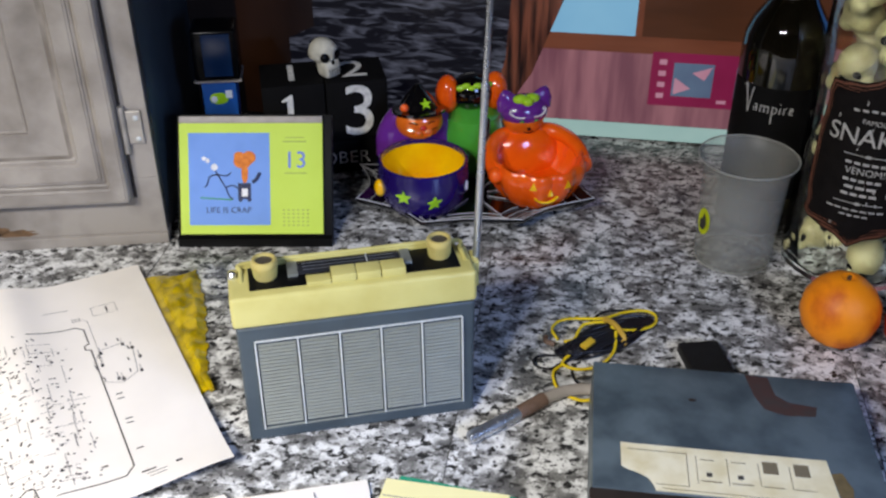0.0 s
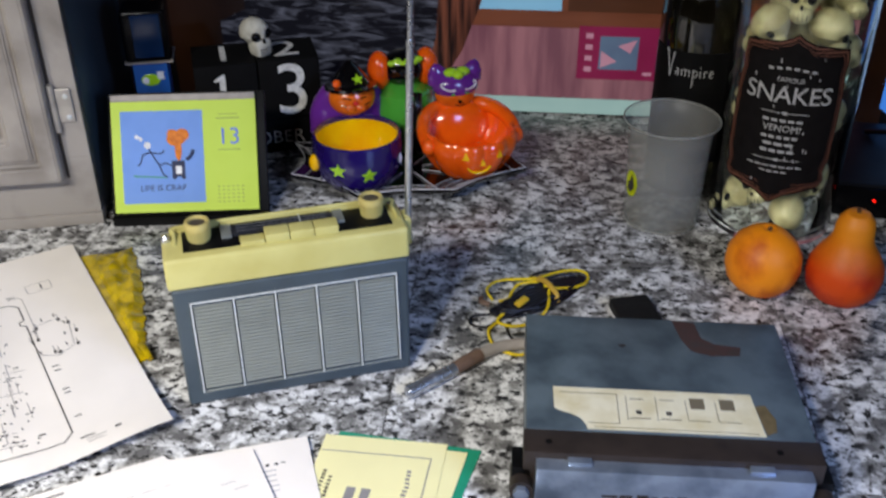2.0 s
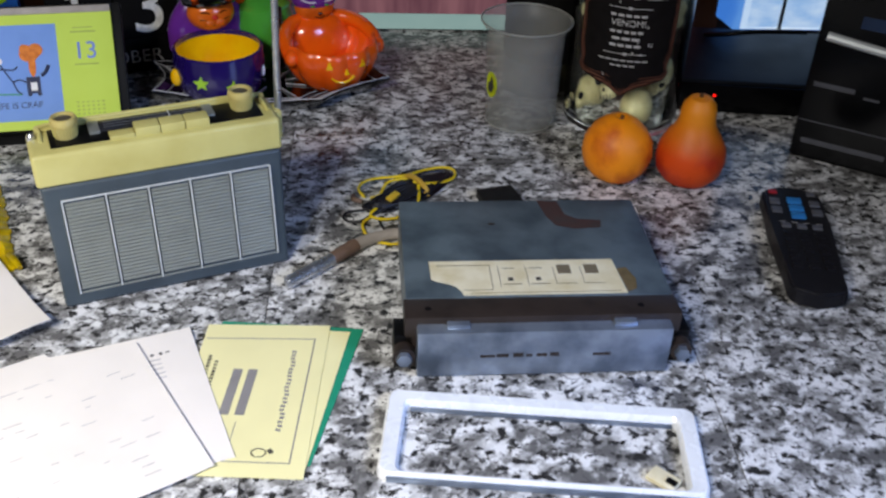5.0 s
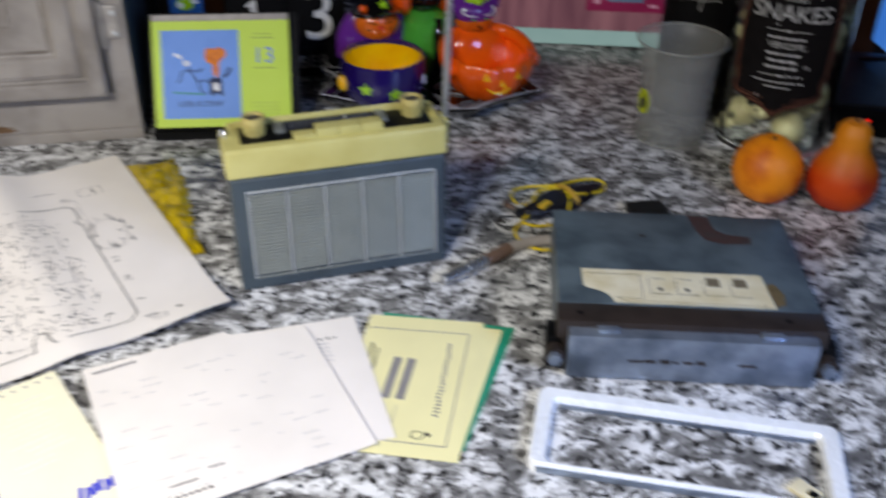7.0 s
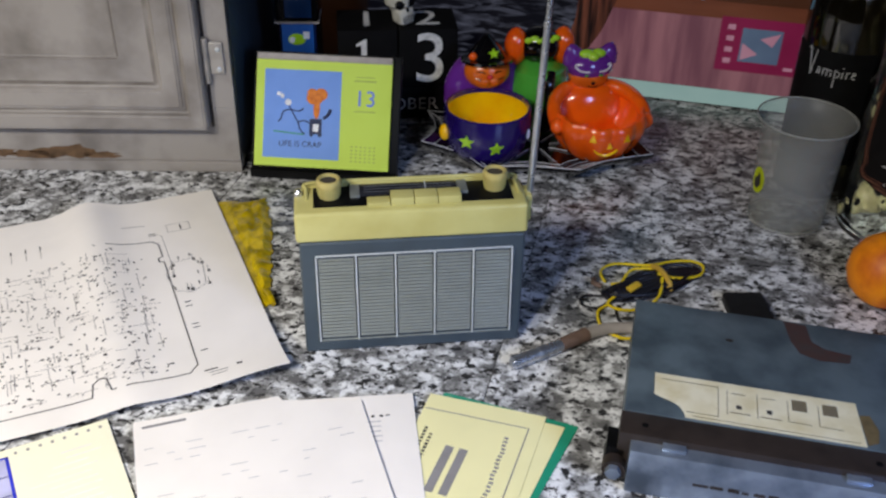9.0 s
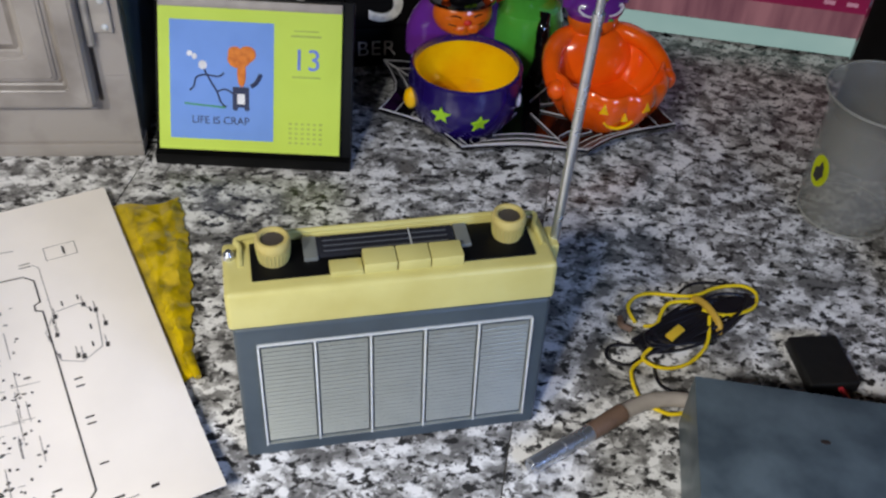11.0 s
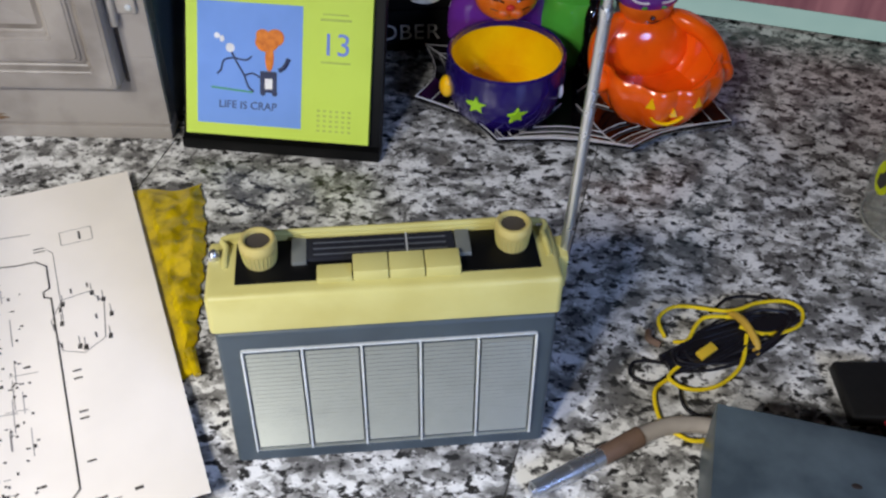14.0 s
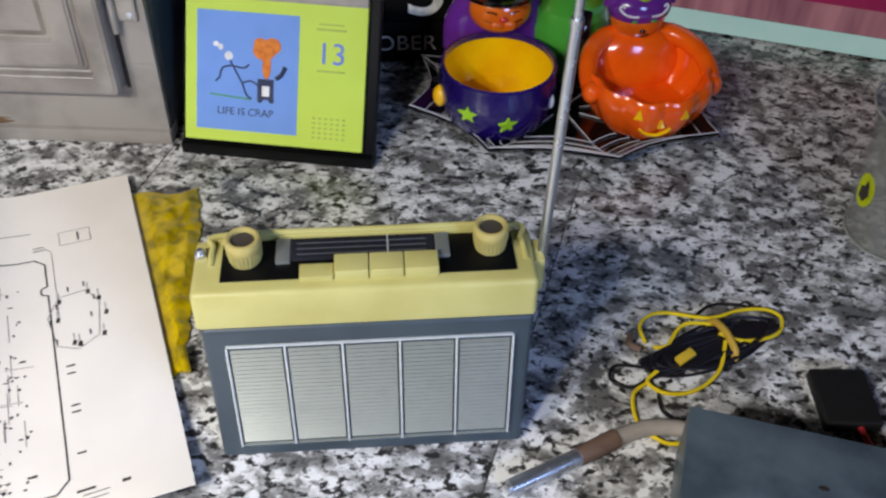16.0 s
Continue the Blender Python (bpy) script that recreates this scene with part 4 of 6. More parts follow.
def papers():
    rnd = random.Random(11)
    # green card and yellow booklet
    green = sheet("green_folder", (0.1105, -0.2105), -33.0, 0.10, 0.1350, "green_card", "dark green card under a yellow booklet", 0.0004, category="folder", cut=lambda x: 0.135 + 0.128 * x)
    back = sheet("booklet_page", (0.1075, -0.2120), -30.2, 0.085, 0.1320, "paper_yellow", "pale yellow printed booklet page", 0.0011, cut=lambda x: 0.132 + 0.09 * x)
    _, page, hf = sheet("booklet_page", (0.1035, -0.2205), -23.9, 0.086, 0.146, "paper_yellow", "pale yellow printed booklet page", 0.0018, cut=lambda x: 0.146 + 0.04 * x)
    printing(page, hf, bars([(-0.084, 0.127), (-0.009, 0.130), (-0.010, 0.012), (-0.084, 0.012)], 0.0009), "grey_ink")
    ms = []
    for k in range(2):
        ms.append((-0.047 - k * 0.010, 0.074, 0.044, 0.0062, 88))
    printing(page, hf, ms, "grey_ink", "grey title bars")
    ms = []
    for k, (x, a, b) in enumerate(((-0.0725, 0.062, 0.105), (-0.0775, 0.050, 0.110), (-0.082, 0.052, 0.098))):
        y = a
        while y < b:
            ms.append((x, y, 0.0016 + rnd.random() * 0.0012, 0.0024, 88))
            y += 0.0034
    printing(page, hf, ms, "ink")
    ms = [(-0.021 + 0.0006 * rnd.uniform(-1, 1), 0.040 + k * 0.0036, 0.0022, 0.0030, 88) for k in range(22)]
    ms += [(-0.049, 0.036, 0.020, 0.0006, 88), (-0.060, 0.036, 0.020, 0.0006, 88)]
    printing(page, hf, ms, "grey_ink")
    printing(page, hf, bars([(-0.030 + 0.0045 * math.cos(a * math.pi / 6), 0.020 + 0.0035 * math.sin(a * math.pi / 6)) for a in range(13)], 0.0008) + [(-0.023, 0.0215, 0.003, 0.004, 40)], "ink")
    # white sheets
    _, page, hf = sheet("white_sheet", (0.0702, -0.1890), 0.4, 0.110, 0.1340, "paper", "white printed sheet of paper with faint type", 0.0028)
    ms = [(-0.030 + rnd.uniform(-1, 1) * 0.002, 0.1065 - k * 0.0048, 0.009 + rnd.random() * 0.006, 0.0011, 0) for k in range(5)]
    printing(page, hf, ms, "faint_ink")
    printing(page, hf, [(-0.030, 0.1120, 0.0026, 0.0022, 50), (-0.024, 0.1120, 0.0026, 0.0022, -50), (-0.0195, 0.1123, 0.003, 0.0011, 0)], "ink")

    def flap(x, y):
        return 0.0012 + 0.0025 * max(0.0, (x + 0.02) / 0.02) ** 2 * 0.3

    _, page, hf = sheet("white_sheet", (0.0570, -0.1935), 11.0, 0.158, 0.155, "paper", "white printed sheet with a torn tab at the top", 0.0034, lift=flap, nx=79, cut=lambda x: 0.155 if x < -0.0545 else 0.134 - 0.016 * x / 0.0545)
    ms = []
    for k in range(16):
        y = 0.126 - k * 0.0075
        x = -0.152
        while x < -0.02:
            ln = rnd.uniform(0.003, 0.012)
            if rnd.random() < 0.42:
                ms.append((x + ln / 2, y, ln, 0.0007, 0))
            x += ln + rnd.uniform(0.002, 0.012)
    printing(page, hf, ms, "faint_ink")
    printing(page, hf, [(-0.137, 0.148, 0.030, 0.0024, 2), (-0.120, 0.020, 0.018, 0.0016, 0), (-0.098, 0.026, 0.010, 0.0016, 0)], "grey_ink")
    printing(page, hf, [(-0.130 + 0.004 * k, 0.010, 0.0022, 0.0026, 70) for k in range(7)], "ink")
    # cream sheet with a blue table
    _, page, hf = sheet("cream_sheet", (-0.0900, -0.2040), 22.0, 0.160, 0.152, "paper_cream", "cream sheet with a blue printed table and blue lettering", 0.0020)
    printing(page, hf, [(-0.062 + 0.008 * k, 0.146, 0.0024, 0.0020, 80) for k in range(8)], "grey_ink")
    printing(page, hf, [(-0.110, 0.073, 0.082, 0.140, 0)], "pale_blue", "pale blue table field")
    ms = bars([(-0.068, 0.003), (-0.068, 0.144), (-0.155, 0.144)], 0.0022) + bars([(-0.092, 0.003), (-0.092, 0.144)], 0.0015) + bars([(-0.125, 0.003), (-0.125, 0.144)], 0.0015)
    ms += [(-0.111, 0.126 - 0.018 * k, 0.084, 0.0011, 0) for k in range(7)]
    printing(page, hf, [(x, y, ln, tk, t) for x, y, ln, tk, t in ms], "blue_ink", "blue table lines")
    ms = [(-0.003 - 0.0040 * k, 0.0290 - 0.001 * (k % 3), 0.0100, 0.0030, 70) for k in range(7)]
    printing(page, hf, ms, "blue_ink", "bold blue lettering as bars")
    ms = [(-0.040 + rnd.random() * 0.02, 0.132 - k * 0.006, 0.02 + rnd.random() * 0.02, 0.0008, 0) for k in range(12)]
    printing(page, hf, ms, "pale_ink")

    # large circuit drawing, folded once and creased
    def crease(x, y):
        a = 0.010 * math.exp(-((x + 0.115) / 0.022) ** 2) * (0.35 + 0.65 * y / 0.28)
        b = 0.004 * math.exp(-((x + 0.30) / 0.05) ** 2)
        c = 0.0065 * max(0.0, 1 - (y / 0.06)) ** 2 * math.exp(-((x + 0.01) / 0.05) ** 2)
        return a + b + c + 0.0016

    _, page, hf = sheet("circuit_drawing", (-0.0195, -0.0245), 17.0, 0.40, 0.2845, "paper", "large white circuit drawing on creased paper", 0.0042, lift=crease, nx=60, ny=30)
    outline = [(-0.40, 0.020), (-0.245, 0.020), (-0.243, 0.030), (-0.236, 0.033), (-0.232, 0.030), (-0.231, 0.020), (-0.148, 0.020), (-0.146, 0.034), (-0.141, 0.038), (-0.136, 0.036), (-0.134, 0.022), (-0.078, 0.022), (-0.071, 0.030), (-0.071, 0.176), (-0.075, 0.178), (-0.075, 0.183), (-0.071, 0.185), (-0.071, 0.206), (-0.077, 0.212), (-0.125, 0.212)]
    printing(page, hf, bars([(x + 0.008, y) for x, y in outline[1:]], 0.0011), "ink", "heavy black outline")
    ms, gs = [], []
    for k in range(980):
        x, y = -rnd.uniform(0.080, 0.395), rnd.uniform(0.026, 0.205)
        ms.append((x, y, rnd.uniform(0.0012, 0.0030), rnd.uniform(0.0009, 0.0018), rnd.choice((0, 90, 35))))
    for k in range(380):
        x, y = -rnd.uniform(0.082, 0.395), rnd.uniform(0.026, 0.202)
        gs.append((x, y, rnd.uniform(0.005, 0.024), 0.0005, rnd.choice((0, 90))))
    dx, dy = 0.019, -0.034
    for x, y in ((-0.055, 0.20), (-0.058, 0.185), (-0.060, 0.17), (-0.078, 0.198), (-0.083, 0.185), (-0.080, 0.168), (-0.066, 0.162), (-0.070, 0.212), (-0.060, 0.214)):
        ms.append((x + dx, y + dy, 0.0045, 0.0011, 90))
    for y in (0.098, 0.104, 0.068, 0.073, 0.038):
        ms.append((-0.055, y + 0.008, 0.0050, 0.0013, 0))
    ms += [(-0.040, 0.2285, 0.008, 0.0014, 90), (-0.066, 0.224, 0.007, 0.0009, 0), (-0.066, 0.221, 0.007, 0.0009, 0), (-0.055, 0.020, 0.010, 0.0016, 0), (-0.034, 0.0185, 0.0045, 0.0022, 0)]
    gs += bars([(x + dx, y + dy) for x, y in ((-0.055, 0.166), (-0.052, 0.196), (-0.060, 0.208), (-0.076, 0.206), (-0.084, 0.190), (-0.080, 0.164), (-0.068, 0.158), (-0.055, 0.166))], 0.0006)
    gs += bars([(-0.062, 0.222), (-0.058, 0.217), (-0.058, 0.155)], 0.0005) + bars([(-0.052, 0.222), (-0.032, 0.222), (-0.032, 0.235), (-0.052, 0.235), (-0.052, 0.222)], 0.0005)
    gs += [(-0.050, 0.0165, 0.014, 0.0009, 0), (-0.050, 0.0130, 0.012, 0.0009, 0), (-0.08, 0.240, 0.02, 0.0008, 0)]
    for k in range(7):
        ms.append((-0.160 - 0.012 * k, 0.236, 0.006, 0.0012, 90))
        gs.append((-0.160 - 0.012 * k, 0.227, 0.014, 0.0005, 90))
    for x, y, a in ((-0.048, 0.128, 0), (-0.030, 0.130, 0), (-0.054, 0.166, 0), (-0.036, 0.170, 0), (-0.030, 0.162, 0), (-0.056, 0.150, 0), (-0.045, 0.126, 0), (-0.027, 0.148, 0)):
        ms.append((x - 0.003, y + 0.002, 0.0040, 0.0024, 80 + a))
        gs.append((x - 0.003, y + 0.006, 0.009, 0.0006, 90))
    printing(page, hf, ms, "ink", "small black component marks")
    printing(page, hf, gs, "grey_ink", "thin grey circuit lines")


papers()


# ---- yellow plastic bag ----
def yellow_bag():
    b = thing("plastic_bag", pose(-0.042, 0.062, 0, 0, 0, 6.5), "crumpled translucent yellow plastic bag tucked under the drawing", "bag")
    bm = bmesh.new()
    nx, ny = 28, 60
    w, h = 0.052, 0.172

    def p(i, j, up):
        s, t = i / nx, j / ny
        ww = 0.55 + 0.45 * min(1, t * 3)
        x = -w * (1 - s) * ww + 0.003 + 0.0115 * min(1, 1.5 * t) - 0.003 * t * t + s * (0.0010 * math.sin(44 * t) + 0.0007 * math.sin(101 * t))
        y = h * t + 0.003 * math.sin(7 * s)
        edge = min(1, 6 * min(s, 1 - s, 1.6 * t, 1.6 * (1 - t)) + 0.12)
        n = noise.noise(Vector((x * 70, y * 70, 3.0))) + 0.6 * noise.noise(Vector((x * 180, y * 180, 1.0)))
        z = 0.001 + (0.0050 + 0.0028 * n) * edge if up else 0.0004
        # flat where the drawing lies on it
        c6, s6 = math.cos(radians(6.5)), math.sin(radians(6.5))
        wx, wy = -0.042 + c6 * x - s6 * y + 0.0195, 0.062 + s6 * x + c6 * y + 0.0190
        inside = -(wx * math.cos(radians(16)) + wy * math.sin(radians(16)))
        if up and inside > -0.004:
            z = min(z, 0.0030)
        return (x, y, max(z, 0.0006) if up else z)

    top = [[bm.verts.new(p(i, j, True)) for j in range(ny + 1)] for i in range(nx + 1)]
    low = [[bm.verts.new(p(i, j, False)) for j in range(ny + 1)] for i in range(nx + 1)]
    for g in (top, low):
        for i in range(nx):
            for j in range(ny):
                bm.faces.new((g[i][j], g[i + 1][j], g[i + 1][j + 1], g[i][j + 1]))
    rim = [(i, 0) for i in range(nx + 1)] + [(nx, j) for j in range(1, ny + 1)] + [(i, ny) for i in range(nx - 1, -1, -1)] + [(0, j) for j in range(ny - 1, 0, -1)]
    for (i, j), (k, l) in zip(rim, rim[1:] + rim[:1]):
        bm.faces.new((top[i][j], top[k][l], low[k][l], low[i][j]))
    part("film", bm, "bag", b)
    part("twisted_end", tube([(0.002, 0.016, 0.004), (0.004, 0.006, 0.005), (0.006, -0.002, 0.0035)], (0.0040, 0.0022), 10), "bag", b, "shiny twisted corner")


yellow_bag()


# ---- cables and small electrical pieces ----
def aerial_plug():
    p = thing("aerial_lead", pose(0.0005, -0.0045, 0), "grey aerial cable ending in a chrome plug with a brown sleeve", "cable")
    a, b, c = Vector((0.147, -0.0265, 0.0058)), Vector((0.187, -0.0085, 0.0062)), Vector((0.210, 0.0025, 0.0066))
    part("plug_pin", rod(a - (b - a) * 0.04, a, 0.0030, 14), "chrome", p, "bare plug pin")
    part("plug_barrel", rod(a, b, 0.0050, 20), "chrome", p, "chrome plug barrel")
    part("plug_ring", rod(a + (b - a) * 0.52, a + (b - a) * 0.6, 0.0054, 20), "chrome", p)
    part("sleeve", tube([b, (b + c) / 2, c], (0.0054, 0.0058), 16), "brown_wire", p, "brown rubber sleeve")
    part("cable", tube([c, (0.228, 0.0090, 0.0058), (0.246, 0.0085, 0.0055), (0.262, 0.0035, 0.0055), (0.274, 0.0050, 0.0055)], 0.0048, 12), "grey_cable", p, "grey cable")


def wire_bundle():
    w = thing("wire_bundle", pose(0.2575, 0.0550, 0, 0, 0, 20), "coiled black and yellow speaker wire held by a rubber band", "wire")
    rnd = random.Random(8)
    for k in range(13):
        a, b = rnd.uniform(0.030, 0.044), rnd.uniform(0.006, 0.014)
        cx, cz = rnd.uniform(0.018, 0.036), 0.0018 + 0.0011 * (k % 6)
        pts = []
        for j in range(13):
            t = 2 * math.pi * j / 12 + k * 0.4
            pts.append((cx + a * math.cos(t) + rnd.uniform(-1, 1) * 0.002, b * math.sin(t) + rnd.uniform(-1, 1) * 0.002, max(0.0014, cz + 0.0012 * math.sin(3 * t + k))))
        part("wire_turn", tube(pts, 0.0011, 6, 4), "black_wire", w)
    for j in range(5):
        hank = tube([(-0.020, -0.005 + 0.003 * j, 0.003 + 0.001 * (j % 3)), (0.01, -0.008 + 0.004 * j, 0.006), (0.045, -0.004 + 0.002 * j, 0.007), (0.075, -0.003 + 0.0018 * j, 0.004)], 0.0021, 6, 5)
        part("wire_hank", hank, "black_wire", w)
    for pts in (
        [(-0.008, 0.020, 0.003), (-0.004, 0.033, 0.005), (0.012, 0.036, 0.006), (0.036, 0.018, 0.009), (0.060, 0.018, 0.006), (0.078, 0.012, 0.005), (0.082, 0.002, 0.004), (0.070, -0.007, 0.004), (0.046, -0.006, 0.008), (0.034, 0.004, 0.010)],
        [(0.034, -0.003, 0.010), (0.020, -0.018, 0.005), (0.0, -0.024, 0.003), (-0.018, -0.020, 0.004), (-0.024, -0.008, 0.004), (-0.014, -0.004, 0.006)],
        [(-0.024, -0.008, 0.003), (-0.036, -0.012, 0.002), (-0.044, -0.030, 0.0018), (-0.040, -0.044, 0.0018), (-0.030, -0.052, 0.0018), (0.005, -0.058, 0.0018)],
        [(0.004, 0.012, 0.006), (0.020, 0.020, 0.008), (0.040, 0.010, 0.009)],
        [(-0.006, 0.014, 0.004), (0.000, 0.010, 0.006), (0.006, 0.013, 0.006)],
    ):
        part("yellow_wire", tube(pts, 0.00125, 8, 6), "yellow_wire", w, "yellow wire")
    for pts in (
        [(-0.018, 0.002, 0.003), (-0.034, 0.012, 0.0016), (-0.042, 0.004, 0.0015), (-0.034, -0.006, 0.0015), (-0.018, -0.004, 0.002)],
        [(-0.020, -0.014, 0.002), (-0.026, -0.030, 0.0014), (-0.014, -0.046, 0.0014), (0.002, -0.050, 0.0014)],
        [(0.030, 0.026, 0.002), (0.050, 0.032, 0.0014), (0.070, 0.022, 0.0014), (0.084, 0.004, 0.0014)],
    ):
        part("loose_wire", tube(pts, 0.0011, 6, 6), "black_wire", w)
    part("rubber_band", tube([(0.036, 0.016, 0.004), (0.036, 0.012, 0.0115), (0.037, 0.002, 0.012), (0.036, -0.010, 0.009), (0.035, -0.013, 0.003)], 0.0024, 8, 5), "tie", w, "amber rubber band")
    part("connector", moved(one_box(-0.0065, 0.0065, -0.0030, 0.0030, 0.0, 0.0028, bevel=0.0008), Matrix.Translation((0.004, -0.004, 0.0088)) @ pose(0, 0, 0, 6, -4, 12)), "gold", w, "gold spade connector")
    part("brown_end", tube([(-0.014, 0.016, 0.003), (-0.018, 0.022, 0.004), (-0.014, 0.028, 0.003)], 0.0022, 8, 5), "brown_wire", w)


def foam_pad():
    p = thing("battery_holder", pose(0.3500, 0.0195, 0, 0, 0, -4), "flat black holder with a red lead, lying on the counter", "battery holder")
    part("pad", one_box(-0.0165, 0.0165, -0.0205, 0.0205, 0.0005, 0.0095, bevel=0.002, segs=3), "pad", p)
    part("red_lead", tube([(0.004, -0.020, 0.005), (0.006, -0.030, 0.004), (0.010, -0.045, 0.003), (0.004, -0.058, 0.0022)], 0.0019, 8), "red_wire", p, "red lead")


aerial_plug()
wire_bundle()
foam_pad()


# ---- remote control ----
def remote_control():
    r = thing("remote_control", pose(0.5490, -0.1285, 0, 0, 0, -30.5), "black remote control with blue and grey rubber keys", "remote control")
    pts = []
    for k in range(9):
        a = math.pi * k / 8
        pts.append((0.0250 * math.cos(a), 0.0690 + 0.0095 * math.sin(a)))
    pts += [(-0.0245, 0.02), (-0.0215, -0.04)]
    for k in range(9):
        a = math.pi + math.pi * k / 8
        pts.append((0.0215 * math.cos(a), -0.0700 + 0.0085 * math.sin(a)))
    pts += [(0.0215, -0.04), (0.0245, 0.02)]
    part("case", prism(pts, 0.002, 0.0165, bevel=0.0022, segs=3), "remote", r)
    part("foot", one_box(-0.016, 0.016, -0.06, 0.06, 0.0, 0.003), "black", r)

    def key(x, y, w, h, m):
        part("key", one_box(x - w / 2, x + w / 2, y - h / 2, y + h / 2, 0.016, 0.0185, bevel=0.0009), m, r)

    key(-0.016, 0.068, 0.007, 0.005, "key_red")
    key(0.016, 0.068, 0.007, 0.005, "key_grey")
    for x in (-0.0165, 0.0165):
        key(x, 0.052, 0.0085, 0.0085, "key_grey")
        key(x, 0.038, 0.0085, 0.0085, "key_grey")
    for y in (0.055, 0.043, 0.031):
        key(0, y, 0.012, 0.0085, "key_blue")
    for j in range(6):
        for i in range(3):
            key(-0.0125 + 0.0125 * i, 0.014 - 0.0118 * j, 0.0078, 0.0058, "key_grey" if (j == 0) else "remote")
    for i in range(4):
        part("key_legend", one_box(-0.017 + 0.0098 * i, -0.012 + 0.0098 * i, 0.0202, 0.0212, 0.0166, 0.01685), "grey_ink", r, smooth=False)


remote_control()


# ---- black boxes by the television ----
def disc_player():
    d = thing("disc_player", pose(0.6885, -0.0385, 0, 0, 0, -51.8), "tall glossy black player with a curved silver trim, on the counter", "player")
    part("case", one_box(-0.063, 0.14, 0.004, 0.075, 0.0, 0.21, bevel=0.003), "black", d)
    part("front_panel", one_box(-0.063, 0.14, 0.0, 0.0045, 0.004, 0.208, bevel=0.0015), "gloss_black", d, "glossy black front")
    pts = []
    for k in range(15):
        t = k / 14
        pts.append((-0.055 + 0.19 * t, -0.0006, 0.113 + 0.010 * (1 - t) ** 2))
    part("silver_trim", tube(pts, 0.0042, 10, 2), "silver_bright", d, "curved silver trim")
    for x, ww, z, h in ((-0.056, 0.036, 0.075, 0.0045), (-0.012, 0.014, 0.072, 0.0022), (-0.055, 0.075, 0.018, 0.0050)):
        part("lettering_bar", one_box(x, x + ww, -0.0004, 0.0004, z, z + h), "key_grey", d, "faint lettering as bars", False)
    part("seam", one_box(-0.061, 0.138, -0.0006, 0.0004, 0.040, 0.0412), "key_grey", d, smooth=False)
    part("display", one_box(-0.03, 0.06, -0.0003, 0.0006, 0.135, 0.146), "dark_blue", d, "dark blue display window", False)


def set_top_box():
    s = thing("set_top_box", pose(0.660, 0.1045, 0, 0, 0, -26.5), "low black set-top box with a red power light", "set-top box")
    # lid tinted navy in place of the reflection on it
    part("lid", one_box(-0.063, 0.120, 0.003, 0.15, 0.004, 0.0335, bevel=0.002), "satin_navy_sheen", s, "satin black lid with a painted navy reflection")
    part("front", one_box(-0.064, 0.121, -0.001, 0.004, 0.0, 0.030, bevel=0.001), "gloss_black", s, "glossy front")
    part("power_light", ball(-0.026, -0.0012, 0.0185, 0.0017, 0.001, 0.0013, 12), "led", s, "red power light")
    part("lead", tube([(-0.02, 0.12, 0.036), (0.0, 0.10, 0.046), (0.03, 0.10, 0.050), (0.06, 0.11, 0.048), (0.09, 0.12, 0.045)], 0.0026, 8), "black", s, "black lead lying on top")


disc_player()
set_top_box()


# ---- frosted measuring beaker ----
def beaker():
    b = thing("plastic_beaker", pose(0.4395, 0.1650, 0, 0, 0, 0), "frosted plastic measuring beaker with a yellow-green sticker", "beaker")
    prof = [(0, 0.0), (0.0310, 0.0), (0.0338, 0.002), (0.0352, 0.012), (0.0366, 0.062), (0.0374, 0.090), (0.0390, 0.0965), (0.0425, 0.1020), (0.0436, 0.1045), (0.0428, 0.1055), (0.0382, 0.0985), (0.0362, 0.090), (0.0354, 0.062), (0.0340, 0.012), (0.0325, 0.004), (0, 0.003)]
    cup = part("cup", lathe(prof, 64), "frosted", b)
    st = prism([(0.0085 * math.cos(a * math.pi / 8), 0.0130 * math.sin(a * math.pi / 8)) for a in range(16)], 0.0, 0.0004)
    lab = part("sticker", moved(wrap(st, 0.0366), Matrix.Translation((0, 0, 0.046)) @ pose(0, 0, 0, 0, 0, -82)), "sticker", b, "yellow-green sticker", False)
    part("sticker_mark", moved(wrap(moved(prism([(-0.0040, -0.0070), (0.0012, -0.0085), (0.0046, -0.0020), (0.0030, 0.0050), (0.0006, 0.0085), (-0.0010, 0.0030), (-0.0042, 0.0010)], 0.0004, 0.0007), Matrix.Identity(4)), 0.0366), Matrix.Translation((0, 0, 0.046)) @ pose(0, 0, 0, 0, 0, -82)), "ink", lab, smooth=False)
    for name, r, z, t in (("rolled_rim", 0.0432, 0.1050, 0.0008), ("foot_ring", 0.0338, 0.0030, 0.0009)):
        part(name, tube([(r * math.cos(a * math.pi / 24), r * math.sin(a * math.pi / 24), z) for a in range(49)], t, 8, 1), "milky", cup, "pale milky edge")
    for k in range(5):
        part("scale_mark", moved(wrap(one_box(-0.004, 0.004, 0.022 + 0.011 * k, 0.0226 + 0.011 * k, 0.0, 0.0003), 0.0369), pose(0, 0, 0, 0, 0, 30)), "grey_ink", cup, smooth=False)


beaker()


